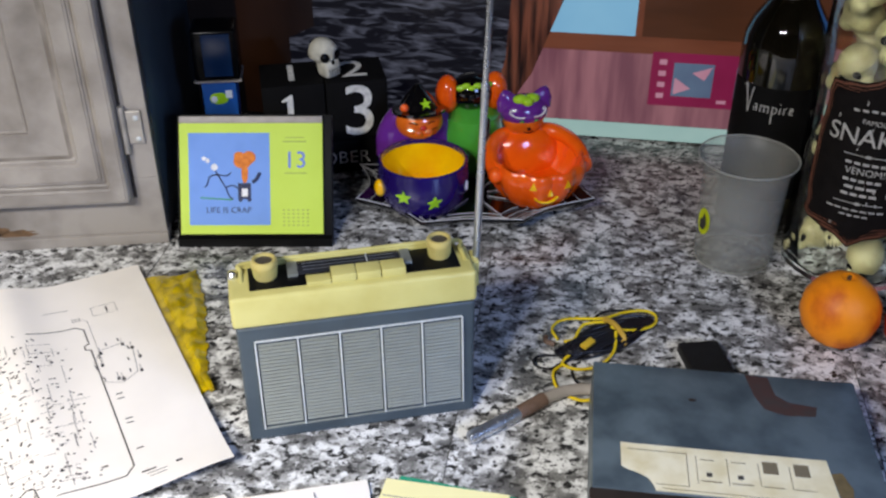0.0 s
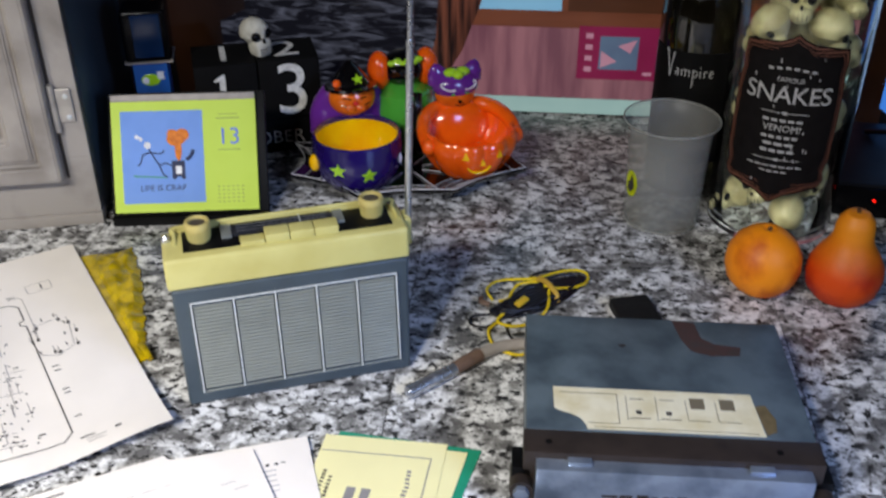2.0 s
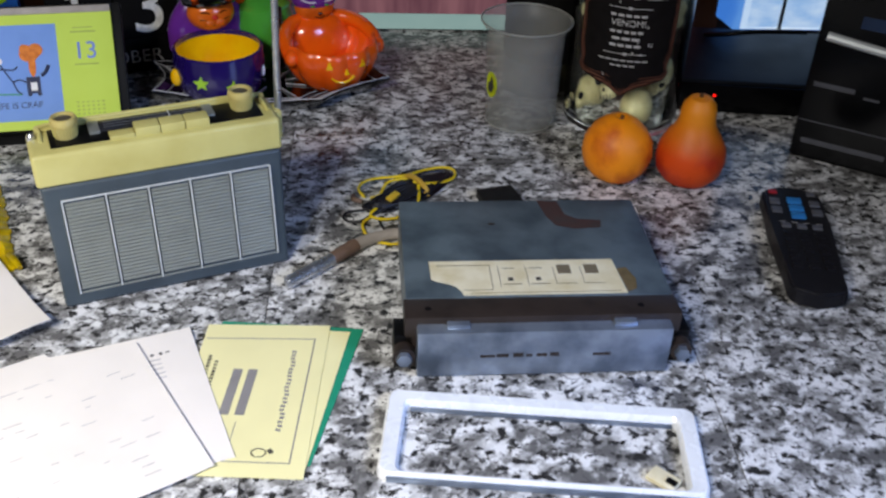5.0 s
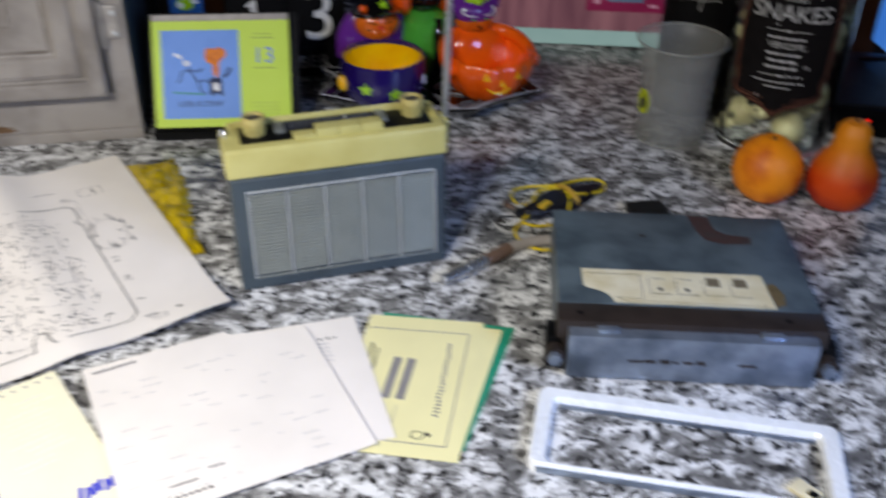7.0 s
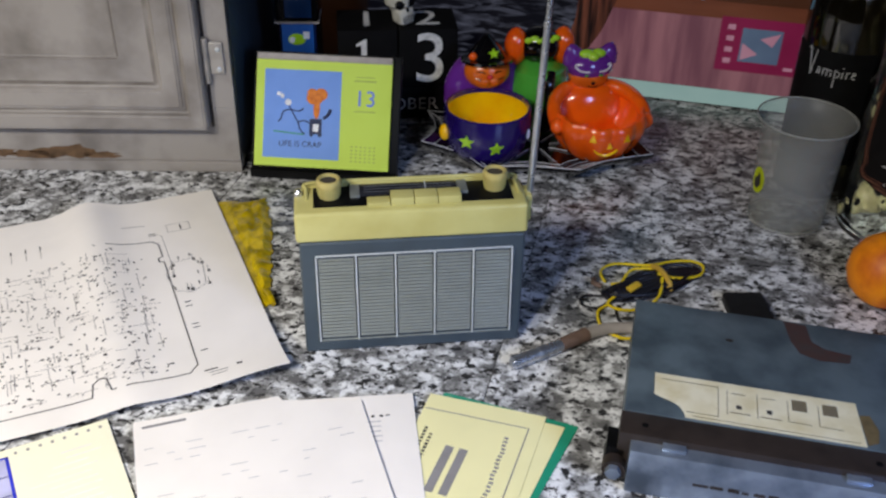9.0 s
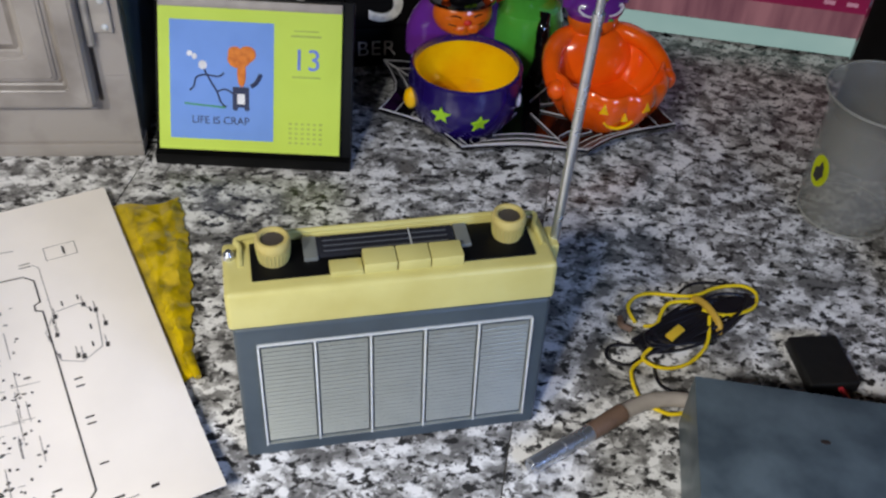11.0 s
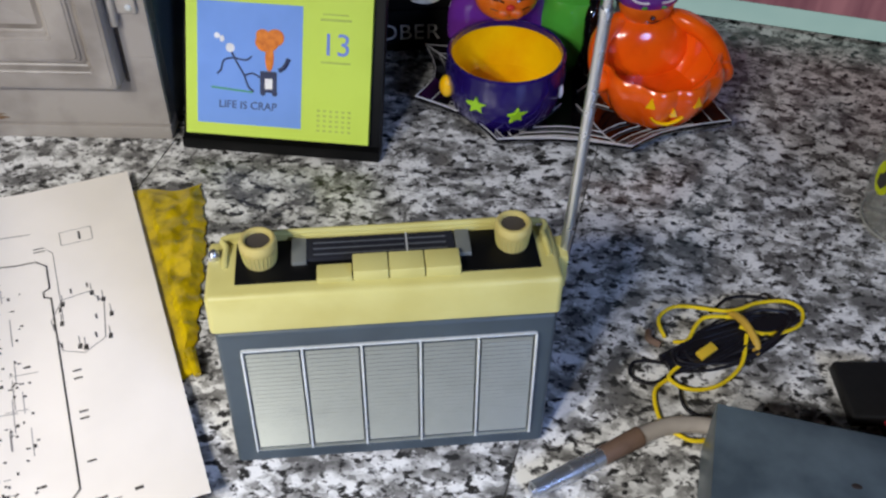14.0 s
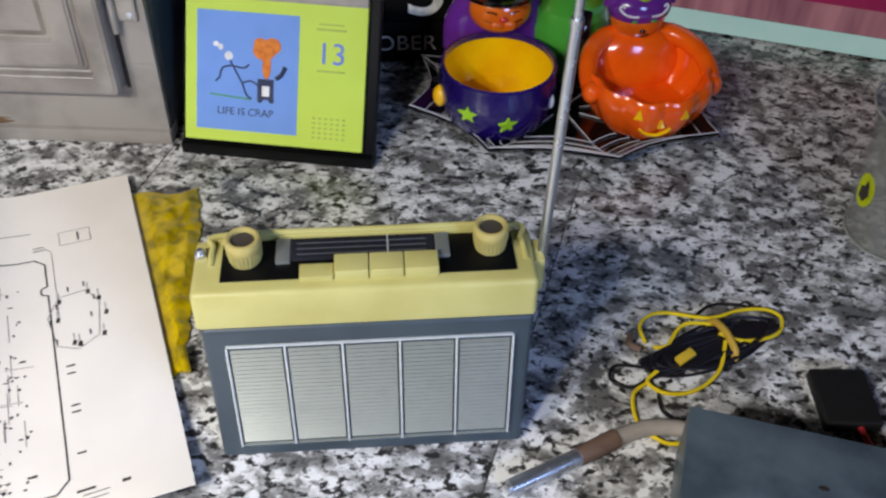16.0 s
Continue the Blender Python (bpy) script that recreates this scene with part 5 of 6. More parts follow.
# ---- dark bottle ----
def wine_bottle():
    w = thing("wine_bottle", pose(0.4925, 0.2290, 0, 0, 0, -37), "dark glass wine bottle with a black label", "bottle")
    part("glass", lathe([(0, 0.004), (0.030, 0.0), (0.0375, 0.003), (0.0385, 0.012), (0.0385, 0.178), (0.0372, 0.192), (0.032, 0.206), (0.022, 0.221), (0.0160, 0.234), (0.0142, 0.250), (0.0138, 0.290), (0.0160, 0.292), (0.0160, 0.302), (0.0135, 0.304), (0, 0.304)], 64), "bottle", w)
    lab = part("label", wrap(strip(-0.046, 0.046, 0.040, 0.152), 0.0388), "bottle_label", w, "matt black label")
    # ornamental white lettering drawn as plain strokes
    for pts in (
        [(-0.0245, 0.152), (-0.0215, 0.138), (-0.0195, 0.126)], [(-0.0195, 0.126), (-0.0180, 0.140), (-0.0165, 0.150)], [(-0.0265, 0.150), (-0.0225, 0.149)],
        [(-0.0130, 0.135), (-0.0110, 0.135), (-0.0110, 0.129)], [(-0.0130, 0.129), (-0.0135, 0.132), (-0.0110, 0.132)],
        [(-0.0075, 0.135), (-0.0075, 0.129)], [(-0.0040, 0.135), (-0.0040, 0.129)], [(-0.0005, 0.135), (-0.0005, 0.129)], [(-0.0075, 0.135), (-0.0005, 0.135)],
        [(0.0030, 0.136), (0.0030, 0.119)], [(0.0030, 0.135), (0.0065, 0.134), (0.0062, 0.130), (0.0030, 0.129)],
        [(0.0095, 0.135), (0.0095, 0.129)], [(0.0095, 0.139), (0.0095, 0.138)], [(0.0130, 0.135), (0.0130, 0.129)], [(0.0130, 0.134), (0.0155, 0.135)], [(0.0180, 0.132), (0.0210, 0.133), (0.0190, 0.135), (0.0180, 0.130), (0.0210, 0.129)],
    ):
        bm = tube([(x, z, 0.0005) for x, z in pts], 0.00055, 6, 3)
        part("letter_stroke", wrap(bm, 0.0389), "print_white", lab, smooth=False)


def strip(x0, x1, y0, y1, n=24, t=0.0003):
    """A thin upright band, finely cut so that it can bend."""
    bm = bmesh.new()
    cols = []
    for i in range(n + 1):
        x = x0 + (x1 - x0) * i / n
        cols.append([bm.verts.new((x, y, z)) for y in (y0, y1) for z in (0, t)])
    for a, b in zip(cols, cols[1:]):
        for i, j in ((0, 2), (2, 3), (3, 1), (1, 0)):
            bm.faces.new((a[i], a[j], b[j], b[i]))
    bm.faces.new((cols[0][0], cols[0][1], cols[0][3], cols[0][2]))
    bm.faces.new((cols[-1][0], cols[-1][1], cols[-1][3], cols[-1][2]))
    return bm


wine_bottle()


# ---- glass jar of small skulls ----
def label_outline(grow=0.0):
    """The shaped edge of the jar's label, one half mirrored to the other."""
    half = [(0.0, 0.2030), (0.006, 0.1985), (0.014, 0.1950), (0.030, 0.1930), (0.0445, 0.1905), (0.0465, 0.1800), (0.0450, 0.1700), (0.0475, 0.1500), (0.0480, 0.1200), (0.0475, 0.0900), (0.0440, 0.0760), (0.0465, 0.0690), (0.0420, 0.0630), (0.0250, 0.0590), (0.0120, 0.0560), (0.0, 0.0470)]
    out = [(x + (grow if x > 0.02 else grow * 0.3), y + (grow if y > 0.13 else -grow) * (1.0 if x < 0.045 else 0.4)) for x, y in half]
    return out


def banner(grow, t0, t1):
    """The label as a band of cross strips, ready to bend."""
    edge = label_outline(grow)
    bm = bmesh.new()
    rows = []
    for x, y in edge:
        rows.append([[bm.verts.new((x * (k / 8 - 1), y, t)) for k in range(17)] for t in (t0, t1)])
    for a, b in zip(rows, rows[1:]):
        for side in (0, 1):
            for k in range(16):
                vs = [a[side][k], a[side][k + 1], b[side][k + 1], b[side][k]]
                if len({tuple(v.co) for v in vs}) == 4:
                    bm.faces.new(vs)
                else:
                    uniq = []
                    for v in vs:
                        if tuple(v.co) not in [tuple(u.co) for u in uniq]:
                            uniq.append(v)
                    if len(uniq) == 3:
                        bm.faces.new(uniq)
        for k in (0, 16):
            vs = [a[0][k], a[1][k], b[1][k], b[0][k]]
            bm.faces.new(vs)
    return bm


def skull_bead(name="skull_bead", size=1.0):
    s = thing(name, pose(0, 0, 0), "small ivory resin skull inside the glass jar", "ornament", "skulls in the jar")
    bm = bmesh.new()
    bmesh.ops.create_uvsphere(bm, u_segments=20, v_segments=14, radius=1)
    for v in bm.verts:
        x, y, z = v.co
        k = 1.0
        if z < -0.15:
            k = 0.78 + 0.1 * z
        v.co = (x * 0.0125 * k, y * 0.0145 * (k if y < 0 else 1), z * 0.0130)
        for sx in (-1, 1):
            d = Vector((x - sx * 0.40, y + 0.86, z + 0.05)).length
            if d < 0.36:
                v.co.y += 0.0045 * (1 - d / 0.36)
    bmesh.ops.create_uvsphere(bm, u_segments=14, v_segments=10, radius=1, matrix=Matrix.Translation((0, -0.0058, -0.0102)) @ Matrix.Diagonal((0.0072, 0.0068, 0.0062, 1)))
    bmesh.ops.scale(bm, vec=(size, size, size), verts=bm.verts)
    part("skull", bm, "bead", s)
    for sx in (-1, 1):
        part("eye_socket", ball(sx * 0.0050 * size, -0.0118 * size, -0.0005 * size, 0.0028 * size, 0.0016 * size, 0.0030 * size, 12), "black", s, "dark eye socket")
    part("nose", ball(0, -0.0135 * size, -0.0055 * size, 0.0011 * size, 0.0010 * size, 0.0017 * size, 8), "black", s)
    for k in range(4):
        part("tooth_line", one_box((-0.0040 + 0.0026 * k) * size, (-0.0036 + 0.0026 * k) * size, -0.0123 * size, -0.0119 * size, -0.0140 * size, -0.0095 * size), "black", s, smooth=False)
    return s


JAR = (0.5395, 0.1400)
JAR_TURN = -37


def jar():
    j = thing("glass_jar", pose(*JAR, 0, 0, 0, JAR_TURN), "tall clear glass jar of ivory skulls with a charcoal label", "jar")
    outer, wall = 0.0570, 0.0022
    prof = [(0, 0.002), (outer - 0.006, 0.0), (outer - 0.001, 0.003), (outer, 0.010), (outer, 0.265), (outer - 0.004, 0.280), (outer - 0.012, 0.290), (outer - 0.012, 0.305), (outer - 0.0145, 0.305), (outer - 0.0145, 0.289), (outer - 0.006, 0.278), (outer - wall, 0.263), (outer - wall, 0.012), (outer - 0.006, 0.006), (0, 0.006)]
    g = part("glass", lathe(prof, 72), "glass", j)
    g.visible_shadow = False
    part("border", wrap(banner(0.0, 0.0, 0.0003), outer + 0.0003), "jar_label", j, "charcoal paper label")
    lab = part("label_border", wrap(banner(-0.0014, 0.0003, 0.0005), outer + 0.0003), "copper", j, "copper printed border")
    face = part("label_face", wrap(banner(-0.0032, 0.0005, 0.0007), outer + 0.0003), "jar_label", j, "charcoal label face")
    part("inner_line", wrap(banner(-0.0046, 0.0007, 0.0008), outer + 0.0003), "copper", face)
    part("inner_face", wrap(banner(-0.0053, 0.0008, 0.0009), outer + 0.0003), "jar_label", face)
    r = outer + 0.0013

    def word(text, size, y, spacing=1.0, tilt=0.0):
        part("lettering", wrap(text_bm(text, size, Matrix.Translation((0, y, 0)) @ pose(0, 0, 0, 0, 0, tilt), 0.0001, spacing), r), "print_white", face, smooth=False)

    def bar(x0, x1, y, h):
        part("lettering_bar", wrap(strip(x0, x1, y - h / 2, y + h / 2, 10, 0.0002), r), "print_white", face, smooth=False)

    for k in range(6):
        bar(-0.020 + 0.007 * k, -0.0155 + 0.007 * k, 0.1715 + 0.0022 * (1 - abs(k - 2.5) / 2.5), 0.0018)
    word("FAMOUS", 0.0058, 0.1630)
    word("SNAKES", 0.0218, 0.1490, 0.95)
    bar(-0.020, 0.020, 0.1335, 0.0006)
    bar(-0.0018, 0.0018, 0.1335, 0.0026)
    for k in range(5):
        bar(-0.017 + 0.007 * k, -0.0120 + 0.007 * k, 0.1265, 0.0022)
    word("VENOM!", 0.0086, 0.1190)
    for y, n, w in ((0.1110, 5, 0.016), (0.1045, 3, 0.0135), (0.0980, 4, 0.0150)):
        for k in range(n):
            a = -w + 2 * w * k / n
            bar(a, a + 2 * w / n - 0.0018, y, 0.0024)
    bar(-0.020, 0.020, 0.0900, 0.0006)
    bar(-0.0018, 0.0018, 0.0900, 0.0026)
    for y, w, n in ((0.0835, 0.024, 7), (0.0785, 0.012, 4)):
        for k in range(n):
            a = -w + 2 * w * k / n
            bar(a, a + 2 * w / n - 0.0016, y, 0.0013)
    rnd = random.Random(6)
    for k in range(16):
        x, y = rnd.uniform(-0.038, 0.038), rnd.uniform(0.066, 0.185)
        part("scuff", wrap(strip(x, x + 0.0009, y, y + rnd.uniform(0.001, 0.004), 2, 0.0002), r), "print_white", face, smooth=False)


jar()
rnd = random.Random(21)
first = skull_bead(size=1.3)
placed = 0
for level in range(9):
    for k in range(4):
        a = 2 * math.pi * (k + 0.5 * (level % 2)) / 4 + rnd.uniform(-0.2, 0.2)
        rad = 0.0345
        z = 0.0245 + level * 0.0292 + rnd.uniform(-0.003, 0.003)
        face_out = math.degrees(a) + 90 + rnd.uniform(-45, 45)
        m = pose(JAR[0] + rad * math.cos(a), JAR[1] + rad * math.sin(a), z, rnd.uniform(-30, 30), rnd.uniform(-30, 30), face_out)
        if placed == 0:
            first.matrix_world = m
        else:
            copy_thing(first, m)
        placed += 1


# ---- two fruits ----
def fruit(name, x, y, profile, material, label, turn, tilt=0.0):
    f = thing(name, pose(x, y, 0, 0, tilt, turn), label, "fruit", "fruit on the counter")
    bm = lathe(profile, 48)
    for v in bm.verts:
        n = noise.noise(v.co * 28 + Vector((x * 9, y * 7, 0)))
        v.co.x *= 1 + 0.035 * n
        v.co.y *= 1 + 0.035 * n
    part("flesh", bm, material, f)
    top = profile[-1][1]
    part("stem", tube([(0, 0, top - 0.003), (0.0006, 0, top + 0.001), (0.0016, 0.0004, top + 0.0035)], (0.0022, 0.0014), 8), "stem", f, "dry brown stem")


fruit("orange_fruit", 0.4705, 0.0345, [(0, 0.003), (0.010, 0.001), (0.021, 0.004), (0.0285, 0.013), (0.0315, 0.025), (0.0300, 0.038), (0.0245, 0.048), (0.0170, 0.055), (0.0105, 0.0590), (0.0060, 0.0600), (0.003, 0.0585), (0, 0.0575)], "pear", "round glossy orange fruit with red blush", 20)
fruit("pear", 0.5285, 0.0040, [(0, 0.003), (0.010, 0.001), (0.021, 0.004), (0.0285, 0.013), (0.0310, 0.025), (0.0295, 0.036), (0.0240, 0.047), (0.0185, 0.055), (0.0160, 0.062), (0.0155, 0.070), (0.0140, 0.077), (0.0095, 0.0825), (0.004, 0.0840), (0, 0.0830)], "pear_red", "red and orange pear with a rounded neck", 80)


# ---- page-a-day calendar ----
def desk_calendar():
    c = thing("desk_calendar", pose(0.0030, 0.2725, 0, 0, 0, -10.7), "lime green page-a-day desk calendar on a black stand", "calendar")
    tilt = pose(0, 0.0, 0.0115, -28 + 90, 0, 0)
    w, h = 0.067, 0.1085

    def plane(bm):
        return moved(bm, tilt)

    part("stand", plane(one_box(-w - 0.004, w + 0.0085, -0.010, h + 0.004, -0.011, -0.0012, bevel=0.0015)), "black", c, "black plastic stand")
    leg = bmesh.new()
    vs = [leg.verts.new(p) for p in ((-0.05, 0.045, 0.092), (0.05, 0.045, 0.092), (0.05, 0.088, 0.0), (-0.05, 0.088, 0.0), (-0.05, 0.049, 0.092), (0.05, 0.049, 0.092), (0.05, 0.092, 0.0), (-0.05, 0.092, 0.0))]
    for f in ((0, 1, 2, 3), (7, 6, 5, 4), (0, 4, 5, 1), (1, 5, 6, 2), (2, 6, 7, 3), (3, 7, 4, 0)):
        leg.faces.new([vs[i] for i in f])
    part("prop", leg, "black", c)
    part("foot_lip", one_box(-w - 0.004, w + 0.0085, -0.006, 0.012, 0.0, 0.0095, bevel=0.0015), "black", c)
    pad = part("page_block", plane(one_box(-w, w, 0.0, h, -0.0012, 0.0040)), "lime", c, "lime green pad of pages", False)
    part("binding", plane(one_box(-w, w, h - 0.0045, h + 0.002, -0.001, 0.0048, bevel=0.0008)), "grey_cable", c, "grey bound edge")
    z0 = 0.0040
    pic = part("picture", plane(one_box(-0.0585, 0.0175, 0.0085, 0.0950, z0, z0 + 0.0003)), "cal_blue", pad, "blue cartoon picture", False)
    z1 = z0 + 0.0005

    def strokes(pts, r, m):
        part("stroke", plane(tube([(x, y, z1) for x, y in pts], r, 5, 3)), m, pic, smooth=False)

    def blob(x, y, rx, ry, m, dz=0.0):
        part("shape", plane(ball(x, y, z1 + dz, rx, ry, 0.0003, 16)), m, pic, smooth=False)

    for pts in ([(-0.0335, 0.060), (-0.0290, 0.052), (-0.0240, 0.044)], [(-0.0320, 0.056), (-0.0390, 0.054), (-0.0410, 0.047)], [(-0.0310, 0.056), (-0.0230, 0.055), (-0.0190, 0.058)], [(-0.0240, 0.044), (-0.0180, 0.046), (-0.0120, 0.043)], [(-0.0240, 0.044), (-0.0210, 0.036), (-0.0170, 0.033)], [(-0.0410, 0.047), (-0.0440, 0.044)]):
        strokes(pts, 0.0007, "navy_ink")
    blob(-0.0345, 0.063, 0.0032, 0.0032, "white_ink")
    blob(-0.0440, 0.071, 0.0022, 0.0020, "white_ink")
    blob(-0.0405, 0.069, 0.0018, 0.0022, "white_ink")
    for x, y, rx, ry in ((-0.008, 0.0685, 0.0085, 0.0070), (-0.002, 0.0720, 0.0065, 0.0060), (-0.011, 0.0730, 0.0050, 0.0045), (-0.006, 0.058, 0.0032, 0.0100)):
        blob(x, y, rx, ry, "orange_ink", 0.0002)
    part("shape", plane(one_box(-0.0125, -0.0005, 0.0330, 0.0480, z1, z1 + 0.0004)), "navy_ink", pic, smooth=False)
    part("shape", plane(one_box(-0.0090, -0.0035, 0.0355, 0.0430, z1 + 0.0004, z1 + 0.0006)), "white_ink", pic, smooth=False)
    strokes([(0.001, 0.049), (0.005, 0.052), (0.0080, 0.058)], 0.0017, "navy_ink")
    for x in (-0.0105, -0.0020):
        blob(x, 0.0325, 0.0020, 0.0020, "navy_ink")
    strokes([(-0.048, 0.0345), (-0.034, 0.0335), (-0.018, 0.0325)], 0.0007, "green_ink")
    part("lettering", plane(text_bm("LIFE IS CRAP", 0.0078, Matrix.Translation((-0.0215, 0.0225, z1)), 0.0001)), "navy_ink", pic, smooth=False)
    part("date", plane(text_bm("13", 0.0220, Matrix.Translation((0.0415, 0.0690, z0 + 0.0003)), 0.0002)), "blue_num", pad, "blue printed date", False)
    for x0, x1, y, hh in ((0.0300, 0.0520, 0.0860, 0.0016), (0.0320, 0.0500, 0.0900, 0.0010), (0.0310, 0.0520, 0.0565, 0.0014)):
        part("print_bar", plane(one_box(x0, x1, y, y + hh, z0, z0 + 0.0003)), "faint_lime", pad, smooth=False)
    for r in range(5):
        for k in range(6):
            part("print_bar", plane(one_box(0.0290 + 0.0045 * k, 0.0312 + 0.0045 * k, 0.0075 + 0.0036 * r, 0.0090 + 0.0036 * r, z0, z0 + 0.0002)), "faint_lime", pad, smooth=False)


desk_calendar()


# ---- wooden block calendar with a skull on top ----
def block_calendar():
    b = thing("block_calendar", pose(0.0885, 0.400, 0, 0, 0, 0), "black wooden perpetual block calendar with worn white stencilled letters", "calendar")
    base = part("month_block", one_box(-0.065, 0.065, 0.0, 0.066, 0.0, 0.0380, bevel=0.0014), "block", b)
    up = pose(0, -0.0003, 0, 90, 0, 0)
    part("lettering", moved(text_bm("OCTOBER", 0.0200, Matrix.Identity(4), 0.0002, 1.05), Matrix.Translation((-0.0045, -0.0003, 0.0175)) @ pose(0, 0, 0, 90, 0, 0)), "stencil", base, "worn white stencil", False)
    for x, top, front in ((-0.0325, "1", "1"), (0.0325, "2", "3")):
        cube = part("number_block", one_box(x - 0.0318, x + 0.0318, 0.001, 0.0645, 0.0386, 0.1035, bevel=0.0014), "block", b)
        if front == "1":
            part("numeral", moved(prism([(-0.0085, -0.0255), (0.0085, -0.0255), (0.0085, -0.0225), (0.0030, -0.0215), (0.0030, 0.0255), (0.0005, 0.0255), (-0.0085, 0.0200), (-0.0080, 0.0180), (-0.0030, 0.0190), (-0.0030, -0.0215), (-0.0085, -0.0225)], -0.0002, 0.0002), Matrix.Translation((x - 0.004, 0.0007, 0.0680)) @ pose(0, 0, 0, 90, 0, 0)), "stencil", cube, "worn white stencil", False)
        else:
            part("numeral", moved(text_bm(front, 0.080, Matrix.Identity(4), 0.0002), Matrix.Translation((x + 0.002, 0.0007, 0.0680)) @ pose(0, 0, 0, 90, 0, 0)), "stencil", cube, "worn white stencil", False)
        part("numeral", moved(text_bm(top, 0.060, Matrix.Identity(4), 0.0002), Matrix.Translation((x, 0.033, 0.1037)) @ pose(0, 0, 0, 0, 0, 0)), "stencil", cube, "worn white stencil", False)


def skull_ornament():
    s = thing("skull_ornament", pose(0.0930, 0.428, 0.1035, 0, -6, 30), "small white skull ornament sitting on the block calendar", "ornament")
    bm = bmesh.new()
    bmesh.ops.create_uvsphere(bm, u_segments=32, v_segments=24, radius=1)
    for v in bm.verts:
        x, y, z = v.co
        k = 1.0 if z > -0.2 else 0.72 + 0.14 * (1 + z)
        v.co = (x * 0.0148 * k, y * 0.0170 * k, z * 0.0155 + 0.0235)
        for sx in (-1, 1):
            d = Vector((x - sx * 0.42, y + 0.85, z + 0.02)).length
            if d < 0.34:
                v.co.y += 0.006 * (1 - d / 0.34)
    jaw = one_box(-0.0096, 0.0096, -0.0162, 0.004, 0.0, 0.0185, bevel=0.0058, segs=5)
    me = bpy.data.meshes.new("jaw")
    jaw.to_mesh(me)
    jaw.free()
    bm.from_mesh(me)
    bpy.data.meshes.remove(me)
    part("skull", bm, "bone", s)
    for sx in (-1, 1):
        part("eye_socket", ball(sx * 0.0062, -0.0122, 0.0235, 0.0060, 0.0040, 0.0054, 16), "black", s, "black eye socket")
    part("nose", ball(0, -0.0158, 0.0172, 0.0018, 0.0014, 0.0028, 12), "black", s)
    for k in range(5):
        part("tooth_line", one_box(-0.0062 + 0.003 * k, -0.0057 + 0.003 * k, -0.0170, -0.0160, 0.004, 0.011), "black", s, smooth=False)


block_calendar()
skull_ornament()


# ---- small blue carton and dark case behind the calendar ----
def blue_carton():
    c = thing("blue_carton", pose(-0.0175, 0.415, 0, 0, 0, -4), "small blue carton with a green badge, behind the calendar", "box")
    part("carton", one_box(-0.0170, 0.0170, 0.0, 0.03, 0.0, 0.1085, bevel=0.001), "blue_box", c)
    part("badge", ball(-0.001, -0.0003, 0.090, 0.0095, 0.0006, 0.0065, 16), "lime_glaze", c, "green fish-shaped badge")
    part("badge_tail", moved(one_box(0.006, 0.0125, -0.0008, 0.0, -0.004, 0.004), Matrix.Translation((0, 0, 0.0945))), "white_ink", c, smooth=False)
    part("badge_eye", ball(-0.006, -0.0009, 0.0895, 0.0032, 0.0004, 0.0038, 12), "white_ink", c, "white spot")
    d = thing("display_case", pose(-0.0175, 0.412, 0.1090, 0, 0, -4), "small black case with a dark blue window, on a carton", "case")
    part("shell", one_box(-0.0225, 0.0225, 0.0, 0.04, 0.0, 0.054, bevel=0.004, segs=3), "gloss_black", d)
    part("window", one_box(-0.0120, 0.0160, -0.0006, 0.001, 0.006, 0.050, bevel=0.0005), "dark_blue", d, "dark blue window")
    part("edge", one_box(-0.0235, 0.0235, -0.0012, 0.04, -0.0002, 0.0014), "grey_cable", d, "pale bottom edge")


blue_carton()


